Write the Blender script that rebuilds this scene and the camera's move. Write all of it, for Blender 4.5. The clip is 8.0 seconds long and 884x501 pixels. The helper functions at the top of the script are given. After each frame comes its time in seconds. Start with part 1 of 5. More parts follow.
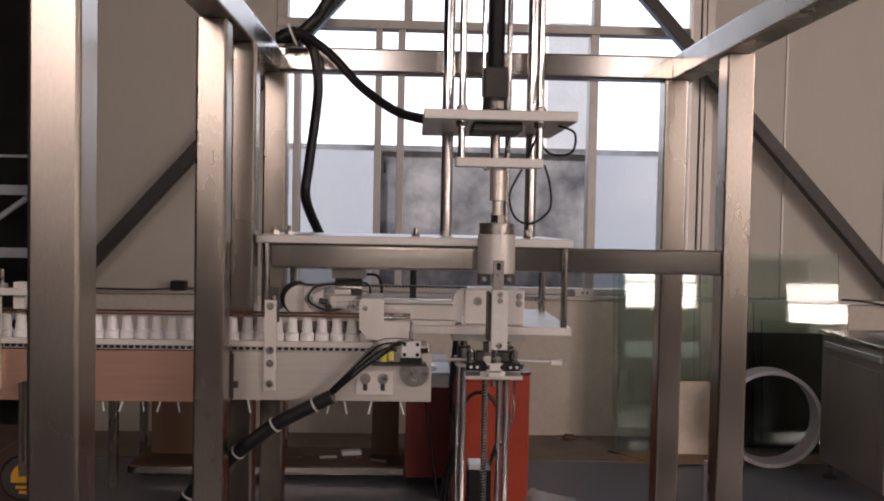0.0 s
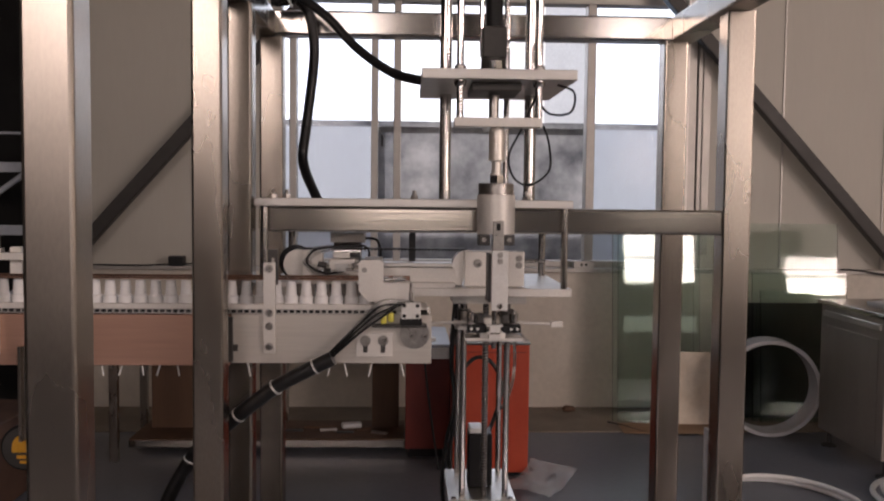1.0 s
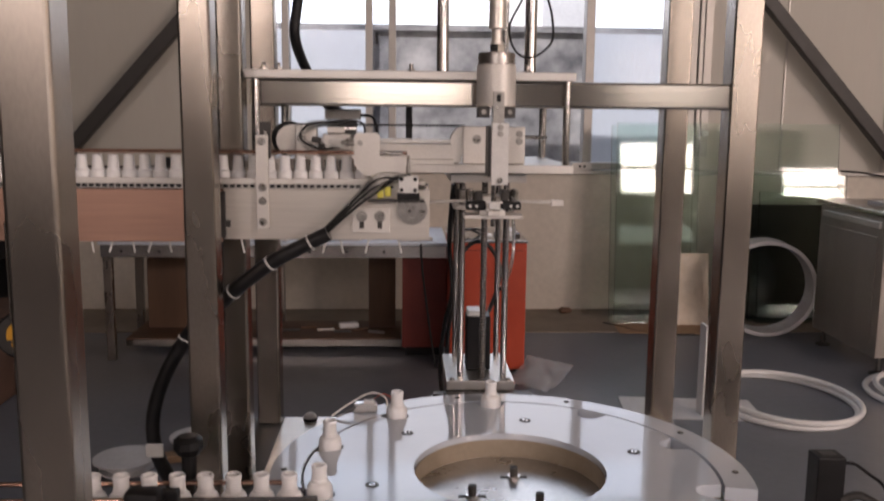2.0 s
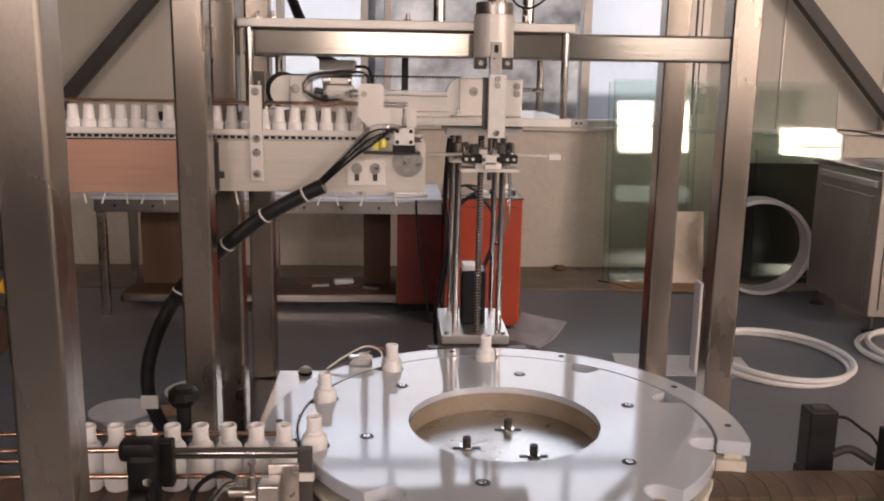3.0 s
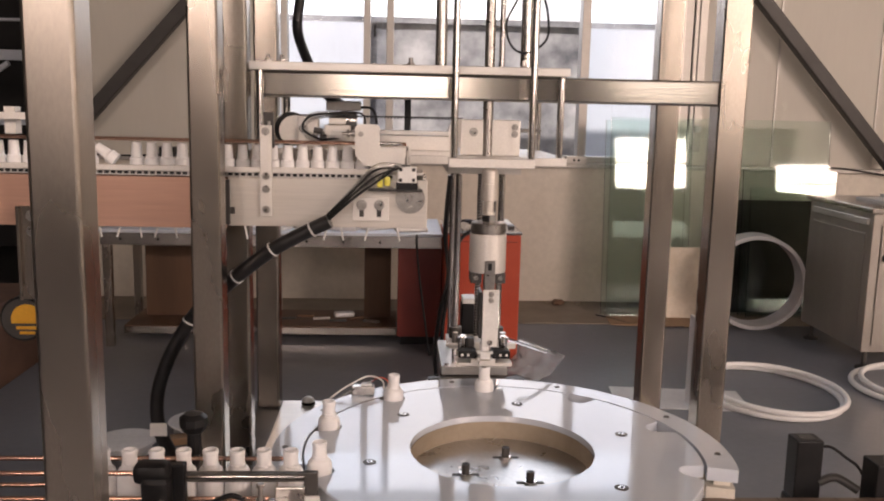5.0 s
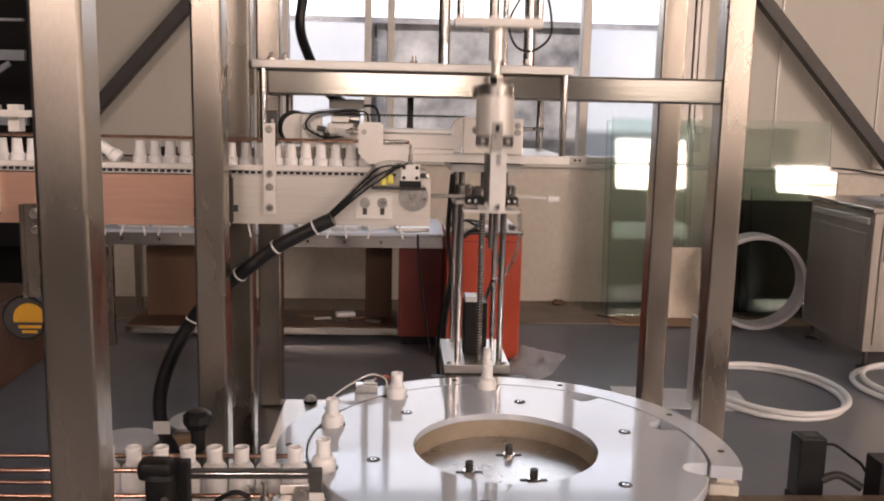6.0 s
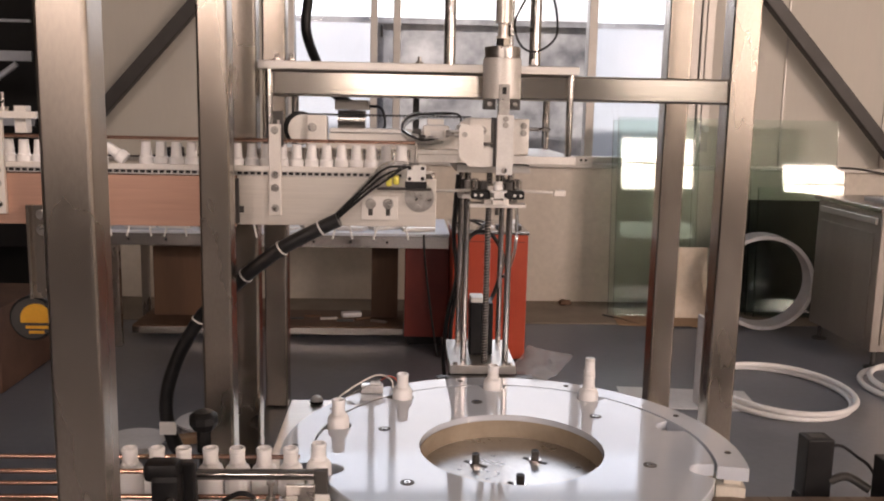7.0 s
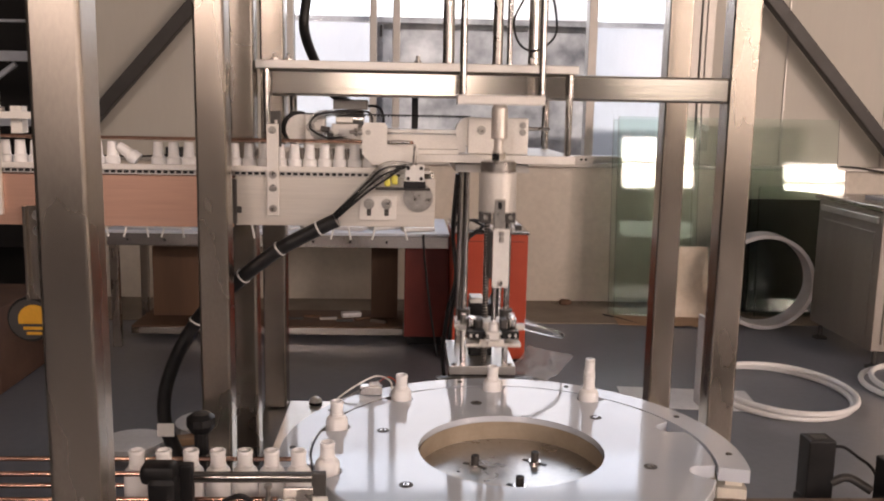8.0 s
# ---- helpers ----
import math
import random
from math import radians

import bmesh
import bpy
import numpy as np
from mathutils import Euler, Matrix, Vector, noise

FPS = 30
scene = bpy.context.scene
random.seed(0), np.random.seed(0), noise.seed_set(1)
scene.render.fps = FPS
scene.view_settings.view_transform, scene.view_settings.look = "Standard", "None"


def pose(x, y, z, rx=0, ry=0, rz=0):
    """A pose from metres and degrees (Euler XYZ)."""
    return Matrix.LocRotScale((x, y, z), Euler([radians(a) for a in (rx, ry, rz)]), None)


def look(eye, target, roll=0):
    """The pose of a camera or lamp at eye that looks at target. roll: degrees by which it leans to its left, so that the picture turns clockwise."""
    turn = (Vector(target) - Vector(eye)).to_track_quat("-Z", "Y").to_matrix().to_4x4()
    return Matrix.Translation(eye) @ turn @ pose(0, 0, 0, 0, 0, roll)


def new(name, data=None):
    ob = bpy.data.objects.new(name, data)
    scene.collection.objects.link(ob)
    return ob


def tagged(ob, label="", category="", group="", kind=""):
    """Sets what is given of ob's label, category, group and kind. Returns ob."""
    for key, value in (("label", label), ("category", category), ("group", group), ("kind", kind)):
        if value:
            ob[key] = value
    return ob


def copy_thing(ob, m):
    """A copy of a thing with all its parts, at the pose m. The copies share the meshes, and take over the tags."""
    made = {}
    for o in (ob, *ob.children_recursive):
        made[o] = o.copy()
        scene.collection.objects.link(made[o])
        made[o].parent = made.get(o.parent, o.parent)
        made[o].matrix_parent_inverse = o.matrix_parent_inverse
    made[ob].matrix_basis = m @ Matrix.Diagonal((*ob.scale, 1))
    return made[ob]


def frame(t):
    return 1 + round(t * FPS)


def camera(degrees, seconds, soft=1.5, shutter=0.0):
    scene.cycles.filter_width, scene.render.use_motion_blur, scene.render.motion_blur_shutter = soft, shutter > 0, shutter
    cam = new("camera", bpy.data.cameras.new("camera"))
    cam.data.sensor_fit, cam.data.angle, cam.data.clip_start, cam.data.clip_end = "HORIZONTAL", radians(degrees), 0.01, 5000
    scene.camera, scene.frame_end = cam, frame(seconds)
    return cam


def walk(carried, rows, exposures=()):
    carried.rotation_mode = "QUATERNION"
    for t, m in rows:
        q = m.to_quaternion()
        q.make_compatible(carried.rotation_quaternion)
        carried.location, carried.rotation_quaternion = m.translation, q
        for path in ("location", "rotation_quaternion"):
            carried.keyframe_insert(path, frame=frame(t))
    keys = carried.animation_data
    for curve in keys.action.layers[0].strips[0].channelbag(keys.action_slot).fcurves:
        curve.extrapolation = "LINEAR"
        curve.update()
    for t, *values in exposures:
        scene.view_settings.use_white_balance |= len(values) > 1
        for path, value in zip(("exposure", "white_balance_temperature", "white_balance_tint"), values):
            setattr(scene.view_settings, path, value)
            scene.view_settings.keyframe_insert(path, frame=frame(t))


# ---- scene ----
cam = camera(53.3, 8.0, soft=2.0, shutter=0.4)
PATH = [
    (0, (-0.095, -0.225, 1.487), (-0.021, 1.773, 1.42), 1.1),
    (0.5, (-0.092, -0.226, 1.479), (-0.011, 1.771, 1.42), 1.0),
    (1, (-0.097, -0.214, 1.445), (-0.018, 1.781, 1.331), 0.6),
    (1.5, (-0.095, -0.201, 1.423), (-0.021, 1.788, 1.229), 0.3),
    (2, (-0.1, -0.168, 1.349), (-0.01, 1.807, 1.044), 0.6),
    (2.2, (-0.099, -0.146, 1.342), (-0.004, 1.821, 0.994), 0.9),
    (3.5, (-0.102, -0.173, 1.334), (0.006, 1.784, 0.934), 1.0),
    (4, (-0.1, -0.197, 1.343), (0.016, 1.765, 0.973), 1.1),
    (4.5, (-0.103, -0.234, 1.352), (0.0, 1.736, 1.025), 1.3),
    (6, (-0.117, -0.24, 1.342), (-0.013, 1.732, 1.024), 1.3),
    (6.5, (-0.114, -0.238, 1.342), (-0.019, 1.734, 1.023), 1.2),
    (7, (-0.116, -0.238, 1.344), (-0.026, 1.735, 1.025), 1.2),
    (7.5, (-0.114, -0.235, 1.346), (-0.025, 1.737, 1.028), 1.1),
    (8, (-0.112, -0.226, 1.344), (-0.023, 1.746, 1.024), 1.1),
]
walk(cam, [(t, look(eye, target, roll)) for t, eye, target, roll in PATH],
     exposures=[(0, -0.09, 6200, 18), (1.0, -0.11, 6200, 18), (1.5, 0.05, 6200, 18), (2.0, 0.2, 6250, 18), (3.5, 0.68, 6600, 18), (4.5, 0.68, 6600, 18), (8.0, 0.68, 6600, 18)])

# ---- world and light ----
world = bpy.data.worlds.new("world")
scene.world = world
world.use_nodes = True
wn = world.node_tree
sky = wn.nodes.new("ShaderNodeTexSky")
sky.sky_type = "NISHITA"
sky.sun_disc = False
sky.sun_elevation = radians(38)
sky.sun_rotation = radians(240)
wn.links.new(sky.outputs[0], wn.nodes["Background"].inputs[0])
wn.nodes["Background"].inputs[1].default_value = 0.15

sun = new("sun", bpy.data.lights.new("sun", "SUN"))
sun.data.energy, sun.data.angle, sun.data.color = 4.0, radians(0.5), (1.0, 0.95, 0.88)
sun.matrix_world = look((0, 0, 0), (0.75, 0.42, -0.62))


def area(name, place, target, w, h, power, colour):
    ob = new(name, bpy.data.lights.new(name, "AREA"))
    ob.data.shape, ob.data.size, ob.data.size_y, ob.data.energy, ob.data.color = "RECTANGLE", w, h, power, colour
    ob.matrix_world = look(place, target)
    return ob


# daylight from the far wall's window and from windows placed behind the camera
area("window_daylight", (0.45, 5.82, 3.0), (0.45, 0, 1.9), 2.7, 1.1, 8, (0.60, 0.80, 1.0))
for x, z, aim, w, h, power in ((-2.35, 3.3, 2.7, 2.1, 1.05, 98), (-0.675, 3.1, 2.7, 0.5, 1.1, 11), (2.375, 2.95, 2.6, 0.6, 1.4, 15),
                               (-0.075, 1.9, 1.9, 1.25, 1.0, 13), (2.60, 1.82, 1.8, 0.95, 0.65, 3.4), (4.655, 2.27, 2.1, 1.35, 0.92, 78), (7.7, 1.92, 1.6, 1.2, 0.75, 60)):
    area("offscreen_south_light", (x, -5.14, z), (x, 0, aim), w, h, power, (1.0, 0.81, 0.67))
# High window light added to brighten the hall's right side; no window known there.
area("offscreen_south_light", (6.9, -5.14, 3.7), (5.5, 0, 2.2), 3.3, 0.85, 275, (1.0, 0.80, 0.66))


# ---- materials ----
def nodes_of(name):
    m = bpy.data.materials.new(name)
    m.use_nodes = True
    t = m.node_tree
    return m, t, t.nodes["Principled BSDF"]


def noise_node(t, scale, detail=4, stretch=(1, 1, 1), rough=0.55):
    c = t.nodes.new("ShaderNodeTexCoord")
    mp = t.nodes.new("ShaderNodeMapping")
    mp.inputs["Scale"].default_value = stretch
    n = t.nodes.new("ShaderNodeTexNoise")
    n.inputs["Scale"].default_value, n.inputs["Detail"].default_value, n.inputs["Roughness"].default_value = scale, detail, rough
    t.links.new(c.outputs["Object"], mp.inputs[0])
    t.links.new(mp.outputs[0], n.inputs["Vector"])
    return n


def ramp(t, source, stops):
    r = t.nodes.new("ShaderNodeValToRGB")
    while len(r.color_ramp.elements) < len(stops):
        r.color_ramp.elements.new(0.5)
    for e, (p, c) in zip(r.color_ramp.elements, stops):
        e.position, e.color = p, (*c, 1)
    t.links.new(source, r.inputs[0])
    return r


def bump(t, b, source, strength, dist):
    n = t.nodes.new("ShaderNodeBump")
    n.inputs["Strength"].default_value, n.inputs["Distance"].default_value = strength, dist
    t.links.new(source, n.inputs["Height"])
    t.links.new(n.outputs[0], b.inputs["Normal"])


def surface(name, a, c, rough=0.5, metal=0.0, scale=6.0, fine=60.0, stretch=(1, 1, 1), bumps=0.1, rough_var=0.12, dist=0.002, spec=0.5, grain=0.35):
    """A surface that goes from colour a to c at a coarse scale, with a finer grain over it."""
    m, t, b = nodes_of(name)
    n1, n2 = noise_node(t, scale, 5, stretch), noise_node(t, fine, 3, stretch)
    r = ramp(t, n1.outputs[0], [(0.3, a), (0.72, c)])
    mix = t.nodes.new("ShaderNodeMix")
    mix.data_type, mix.blend_type = "RGBA", "MULTIPLY"
    mix.inputs[0].default_value = grain
    g = ramp(t, n2.outputs[0], [(0.3, (0.72, 0.72, 0.72)), (0.7, (1, 1, 1))])
    t.links.new(r.outputs[0], mix.inputs[6])
    t.links.new(g.outputs[0], mix.inputs[7])
    t.links.new(mix.outputs[2], b.inputs["Base Color"])
    mr = t.nodes.new("ShaderNodeMapRange")
    mr.inputs["To Min"].default_value, mr.inputs["To Max"].default_value = max(0.02, rough - rough_var), min(1, rough + rough_var)
    t.links.new(n1.outputs[0], mr.inputs["Value"])
    t.links.new(mr.outputs[0], b.inputs["Roughness"])
    b.inputs["Metallic"].default_value = metal
    b.inputs["Specular IOR Level"].default_value = spec
    if bumps:
        bump(t, b, n2.outputs[0], bumps, dist)
    return m


STEEL = surface("brushed_stainless", (0.345, 0.305, 0.262), (0.47, 0.425, 0.37), 0.27, 1.0, 3.5, 200, (1, 1, 0.4), 0.01, 0.12)
STEEL_X = surface("brushed_stainless_lengthwise", (0.50, 0.47, 0.43), (0.62, 0.58, 0.54), 0.15, 1.0, 4.0, 160, (0.03, 1, 1), 0.05, 0.06)
CABSTEEL = surface("satin_cabinet_steel", (0.31, 0.285, 0.255), (0.42, 0.39, 0.35), 0.36, 0.65, 4, 160, (1, 1, 0.2), 0.02)
PLATE = surface("milled_aluminium", (0.58, 0.56, 0.53), (0.68, 0.66, 0.63), 0.42, 1.0, 8.0, 220, (0.1, 1, 1), 0.05, 0.08)
PALE = surface("anodised_aluminium", (0.72, 0.695, 0.655), (0.82, 0.795, 0.75), 0.45, 0.35, 10, 250, (1, 1, 1), 0.03, 0.06)
SATIN = surface("satin_steel_sheet", (0.68, 0.64, 0.585), (0.79, 0.75, 0.69), 0.33, 0.55, 5, 160, (0.05, 1, 1), 0.04, 0.08)
CHROME = surface("polished_shaft", (0.62, 0.60, 0.58), (0.72, 0.70, 0.68), 0.14, 1.0, 12, 200, (1, 1, 0.1), 0.01, 0.04)
BOLT = surface("bolt_steel", (0.35, 0.33, 0.31), (0.50, 0.48, 0.45), 0.3, 1.0, 60, 300, (1, 1, 1), 0.05)
WHITE_PE = surface("white_polyethylene", (0.54, 0.595, 0.67), (0.585, 0.635, 0.70), 0.055, 0.0, 5, 90, (1, 1, 1), 0.01, 0.025, grain=0.05, spec=0.6)
# White plastic of the lower layers, tinted cream for their shade.
SHADEDWHITE = surface("shaded_white_plastic", (0.70, 0.66, 0.57), (0.78, 0.74, 0.66), 0.4, 0.0, 9, 90, (1, 1, 1), 0.05)
# Brown that puts the shade inside the wheel's hole into the plastic.
SHADEDRING = surface("shaded_brown_plastic", (0.27, 0.22, 0.16), (0.38, 0.32, 0.24), 0.5, 0.0, 9, 90, (1, 1, 1), 0.05)
BOTTLE = surface("white_bottle_plastic", (0.85, 0.85, 0.85), (0.89, 0.89, 0.89), 0.34, 0.0, 30, 200, (1, 1, 1), 0.01, grain=0.04)
BLACK = surface("black_plastic", (0.006, 0.006, 0.007), (0.016, 0.016, 0.017), 0.48, 0.0, 20, 150, (1, 1, 1), 0.06, spec=0.3)
HOSE = surface("black_corrugated_hose", (0.007, 0.007, 0.008), (0.017, 0.017, 0.018), 0.38, 0.0, 40, 200, (1, 1, 1), 0.05)
TIE = surface("white_cable_tie", (0.72, 0.72, 0.70), (0.8, 0.8, 0.78), 0.4, 0, 30, 200)
# Steel whose copper-pink reflection is put into the base colour.
WARMSTEEL = surface("steel_with_warm_reflection", (0.60, 0.36, 0.27), (0.68, 0.43, 0.33), 0.36, 0.75, 3, 150, (0.05, 1, 1), 0.04)
RED = surface("orange_red_paint", (0.50, 0.068, 0.030), (0.57, 0.088, 0.038), 0.38, 0.0, 5, 120, (1, 1, 1), 0.05)
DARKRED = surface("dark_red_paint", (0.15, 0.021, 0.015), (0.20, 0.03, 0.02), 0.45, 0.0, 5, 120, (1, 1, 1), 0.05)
WOOD = surface("brown_board", (0.10, 0.055, 0.032), (0.17, 0.095, 0.056), 0.7, 0.0, 5, 60, (1, 1, 0.1), 0.15)
CARD = surface("cardboard", (0.30, 0.19, 0.11), (0.38, 0.25, 0.15), 0.85, 0.0, 6, 80, (1, 1, 1), 0.1)
OLDCARD = surface("dark_worn_cardboard", (0.11, 0.06, 0.042), (0.18, 0.10, 0.068), 0.85, 0.0, 6, 80, (1, 1, 1), 0.1)
HUBSTEEL = surface("scuffed_hub_steel", (0.46, 0.45, 0.44), (0.62, 0.61, 0.59), 0.30, 1.0, 14, 120, (1, 1, 1), 0.03, 0.14)
COIL = surface("white_foam_hose", (0.84, 0.84, 0.83), (0.90, 0.90, 0.89), 0.5, 0.0, 12, 100, (1, 1, 1), 0.05, grain=0.08)
FLOOR = surface("grey_epoxy_floor", (0.124, 0.134, 0.158), (0.198, 0.208, 0.235), 0.40, 0.0, 1.1, 26, (1, 1, 1), 0.05, 0.14, 0.003)
DIRT = surface("dusty_concrete_strip", (0.20, 0.16, 0.125), (0.31, 0.26, 0.20), 0.85, 0.0, 3, 40, (1, 1, 1), 0.3, 0.1, 0.006)
WALL = surface("cream_plaster", (0.62, 0.57, 0.49), (0.71, 0.66, 0.58), 0.7, 0.0, 1.4, 30, (1, 1, 1), 0.06)
PANEL = surface("grey_sandwich_panel", (0.50, 0.475, 0.42), (0.57, 0.545, 0.485), 0.5, 0.0, 1.2, 40, (1, 1, 0.15), 0.02, grain=0.10)
# Dark tone of the unseen south wall, so the steel reflects less.
DIMPANEL = surface("dark_unseen_wall", (0.12, 0.11, 0.10), (0.18, 0.165, 0.145), 0.6, 0.0, 1.2, 40, (1, 1, 0.15), 0.02)
BRACEPAINT = surface("brown_black_steel_paint", (0.026, 0.023, 0.021), (0.045, 0.04, 0.036), 0.5, 0.0, 8, 90, (1, 1, 1), 0.08)
FRAME = surface("window_aluminium", (0.42, 0.40, 0.37), (0.52, 0.50, 0.47), 0.45, 0.5, 8, 120, (1, 1, 1), 0.03)
BRACE = surface("dark_painted_steel", (0.05, 0.048, 0.046), (0.085, 0.08, 0.075), 0.5, 0.2, 8, 90, (1, 1, 1), 0.08)
# Near-black colour; on annex and west wall it stands in for missing light.
NEARBLACK = surface("near_black_surface", (0.02, 0.02, 0.022), (0.045, 0.044, 0.045), 0.8, 0.0, 2, 30)
BLUEWHITE = surface("bluish_white_paint", (0.55, 0.60, 0.68), (0.64, 0.69, 0.76), 0.45, 0.0, 8, 90)
YELLOW = surface("yellow_label", (0.75, 0.36, 0.02), (0.85, 0.46, 0.04), 0.5, 0, 20, 90)
YELLOWGREEN = surface("yellow_push_fitting", (0.65, 0.60, 0.08), (0.78, 0.72, 0.12), 0.4, 0, 40, 200)
PAPER = surface("creased_white_plastic_film", (0.62, 0.62, 0.63), (0.74, 0.74, 0.75), 0.4, 0, 12, 60, (1, 1, 1), 0.4)
CHAIN = surface("brown_chain_plate", (0.13, 0.085, 0.06), (0.20, 0.14, 0.10), 0.4, 0.3, 14, 120, (1, 1, 1), 0.06)
GREEN = surface("green_wear_strip", (0.02, 0.20, 0.07), (0.03, 0.27, 0.10), 0.4, 0, 10, 90)
ROD = surface("reddish_guide_rod", (0.56, 0.33, 0.25), (0.68, 0.44, 0.35), 0.2, 1.0, 20, 200, (0.05, 1, 1), 0.02)
OUTWALL = surface("weathered_outer_wall", (0.13, 0.13, 0.14), (0.60, 0.59, 0.58), 0.9, 0.0, 2.4, 14, (1, 1, 1), 0.2, 0.05, 0.01)
BLUEHOARD = surface("pale_blue_hoarding", (0.76, 0.81, 0.87), (0.84, 0.88, 0.92), 0.6, 0.0, 1.2, 30, (1, 1, 0.2), 0.03)
FARPLASTER = surface("pale_sunlit_plaster", (0.80, 0.79, 0.76), (0.90, 0.89, 0.86), 0.8, 0.0, 1.5, 20)
BOARD = surface("pale_stained_board", (0.70, 0.60, 0.46), (0.86, 0.78, 0.66), 0.6, 0.0, 7, 40, (1, 1, 1), 0.1)


def glass(name, colour, rough, ior=1.45):
    m, t, b = nodes_of(name)
    n = noise_node(t, 3.0, 5)
    mr = t.nodes.new("ShaderNodeMapRange")
    mr.inputs["To Min"].default_value, mr.inputs["To Max"].default_value = max(0, rough - 0.02), rough + 0.05
    t.links.new(n.outputs[0], mr.inputs["Value"])
    t.links.new(mr.outputs[0], b.inputs["Roughness"])
    b.inputs["Base Color"].default_value = (*colour, 1)
    b.inputs["Transmission Weight"].default_value = 1.0
    b.inputs["IOR"].default_value = ior
    return m


SHEET = glass("greenish_sheet_glass", (0.875, 0.96, 0.922), 0.0)
FROST = glass("dusty_window_glass", (0.90, 0.93, 0.97), 0.06, 1.12)
CLEARTUBE = glass("clear_air_hose", (0.85, 0.86, 0.86), 0.1)


FILM, _t, _b = nodes_of("clear_creased_film")
_b.inputs["Base Color"].default_value = (0.78, 0.80, 0.82, 1)
_b.inputs["Roughness"].default_value = 0.25
_b.inputs["Alpha"].default_value = 0.26

HAZE, _t, _b = nodes_of("hazy_white_sky")
_b.inputs["Base Color"].default_value = (0.8, 0.8, 0.8, 1)
_b.inputs["Emission Color"].default_value = (0.93, 0.96, 1.0, 1)
_b.inputs["Emission Strength"].default_value = 1.25

# ---- mesh helpers ----
def add_box(bm, a, c, bevel=0.0, m=None):
    """A box between two corners."""
    r = bmesh.ops.create_cube(bm, size=1)["verts"]
    s = Vector([abs(q - p) for p, q in zip(a, c)])
    o = Vector([(p + q) / 2 for p, q in zip(a, c)])
    for v in r:
        v.co = Vector([v.co[i] * s[i] + o[i] for i in range(3)])
    if bevel:
        e = {e for v in r for e in v.link_edges}
        r2 = bmesh.ops.bevel(bm, geom=list(e), offset=bevel, segments=2, affect="EDGES", profile=0.5)
        r = list({v for f in r2["faces"] for v in f.verts} | {v for v in r if v.is_valid})
    if m is not None:
        bmesh.ops.transform(bm, matrix=m, verts=r)
    return r


def add_rod(bm, a, c, r, seg=20, r2=None):
    """A round bar between two points."""
    a, c = Vector(a), Vector(c)
    d = c - a
    m = Matrix.Translation((a + c) / 2) @ d.to_track_quat("Z", "Y").to_matrix().to_4x4()
    return bmesh.ops.create_cone(bm, cap_ends=True, segments=seg, radius1=r, radius2=r if r2 is None else r2, depth=d.length, matrix=m)["verts"]


def add_lathe(bm, profile, seg=28, place=(0, 0, 0), close=True):
    """A turned body from (radius, height) pairs."""
    rings = []
    for r, z in profile:
        rings.append([bm.verts.new((place[0] + r * math.cos(2 * math.pi * k / seg), place[1] + r * math.sin(2 * math.pi * k / seg), place[2] + z)) for k in range(seg)])
    for p, q in zip(rings, rings[1:]):
        for k in range(seg):
            bm.faces.new((p[k], p[(k + 1) % seg], q[(k + 1) % seg], q[k]))
    if close:
        bm.faces.new(list(reversed(rings[0])))
        bm.faces.new(rings[-1])


def add_pipe(bm, pts, r, seg=14, ribs=0.0, step=0.006, closed=False):
    """A round hose along a smooth line through points; ribs makes it corrugated."""
    P = [Vector(p) for p in pts]
    line = []
    n = len(P)
    for i in range(n if closed else n - 1):
        if closed:
            p0, p1, p2, p3 = P[i - 1], P[i], P[(i + 1) % n], P[(i + 2) % n]
        else:
            p0, p1, p2, p3 = P[max(i - 1, 0)], P[i], P[i + 1], P[min(i + 2, n - 1)]
        k = max(3, int((p2 - p1).length / step))
        for j in range(k):
            u = j / k
            line.append(0.5 * (2 * p1 + (p2 - p0) * u + (2 * p0 - 5 * p1 + 4 * p2 - p3) * u * u + (3 * p1 - p0 - 3 * p2 + p3) * u ** 3))
    if not closed:
        line.append(P[-1])
    rings, up = [], Vector((0.13, 0.31, 0.94))
    for i, p in enumerate(line):
        d = (line[(i + 1) % len(line)] - line[i - 1]) if closed else (line[min(i + 1, len(line) - 1)] - line[max(i - 1, 0)])
        d.normalize()
        s = d.cross(up).normalized()
        up = s.cross(d).normalized()
        rr = r * (1 - ribs * (i % 2))
        rings.append([bm.verts.new(p + rr * (math.cos(2 * math.pi * k / seg) * s + math.sin(2 * math.pi * k / seg) * up)) for k in range(seg)])
    pairs = list(zip(rings, rings[1:]))
    if closed:
        pairs.append((rings[-1], rings[0]))
    for a, c in pairs:
        for k in range(seg):
            bm.faces.new((a[k], a[(k + 1) % seg], c[(k + 1) % seg], c[k]))
    if not closed:
        bm.faces.new(list(reversed(rings[0])))
        bm.faces.new(rings[-1])


def smooth_by_angle(me, deg=29):
    bm = bmesh.new()
    bm.from_mesh(me)
    for f in bm.faces:
        f.smooth = True
    for e in bm.edges:
        if len(e.link_faces) != 2:
            continue
        a, (p, q) = e.calc_face_angle(0), [f.calc_area() for f in e.link_faces]
        e.smooth = a < radians(deg) and (a < radians(6) or max(p, q) < 5 * min(p, q))
    bm.to_mesh(me)
    bm.free()


def finish(name, bm, material):
    bmesh.ops.recalc_face_normals(bm, faces=bm.faces)
    me = bpy.data.meshes.new(name)
    bm.to_mesh(me)
    bm.free()
    me.materials.append(material)
    smooth_by_angle(me)
    return me


def part(name, bm, material, parent, label=""):
    ob = new(name, finish(name, bm, material))
    ob.parent = parent
    return tagged(ob, label)


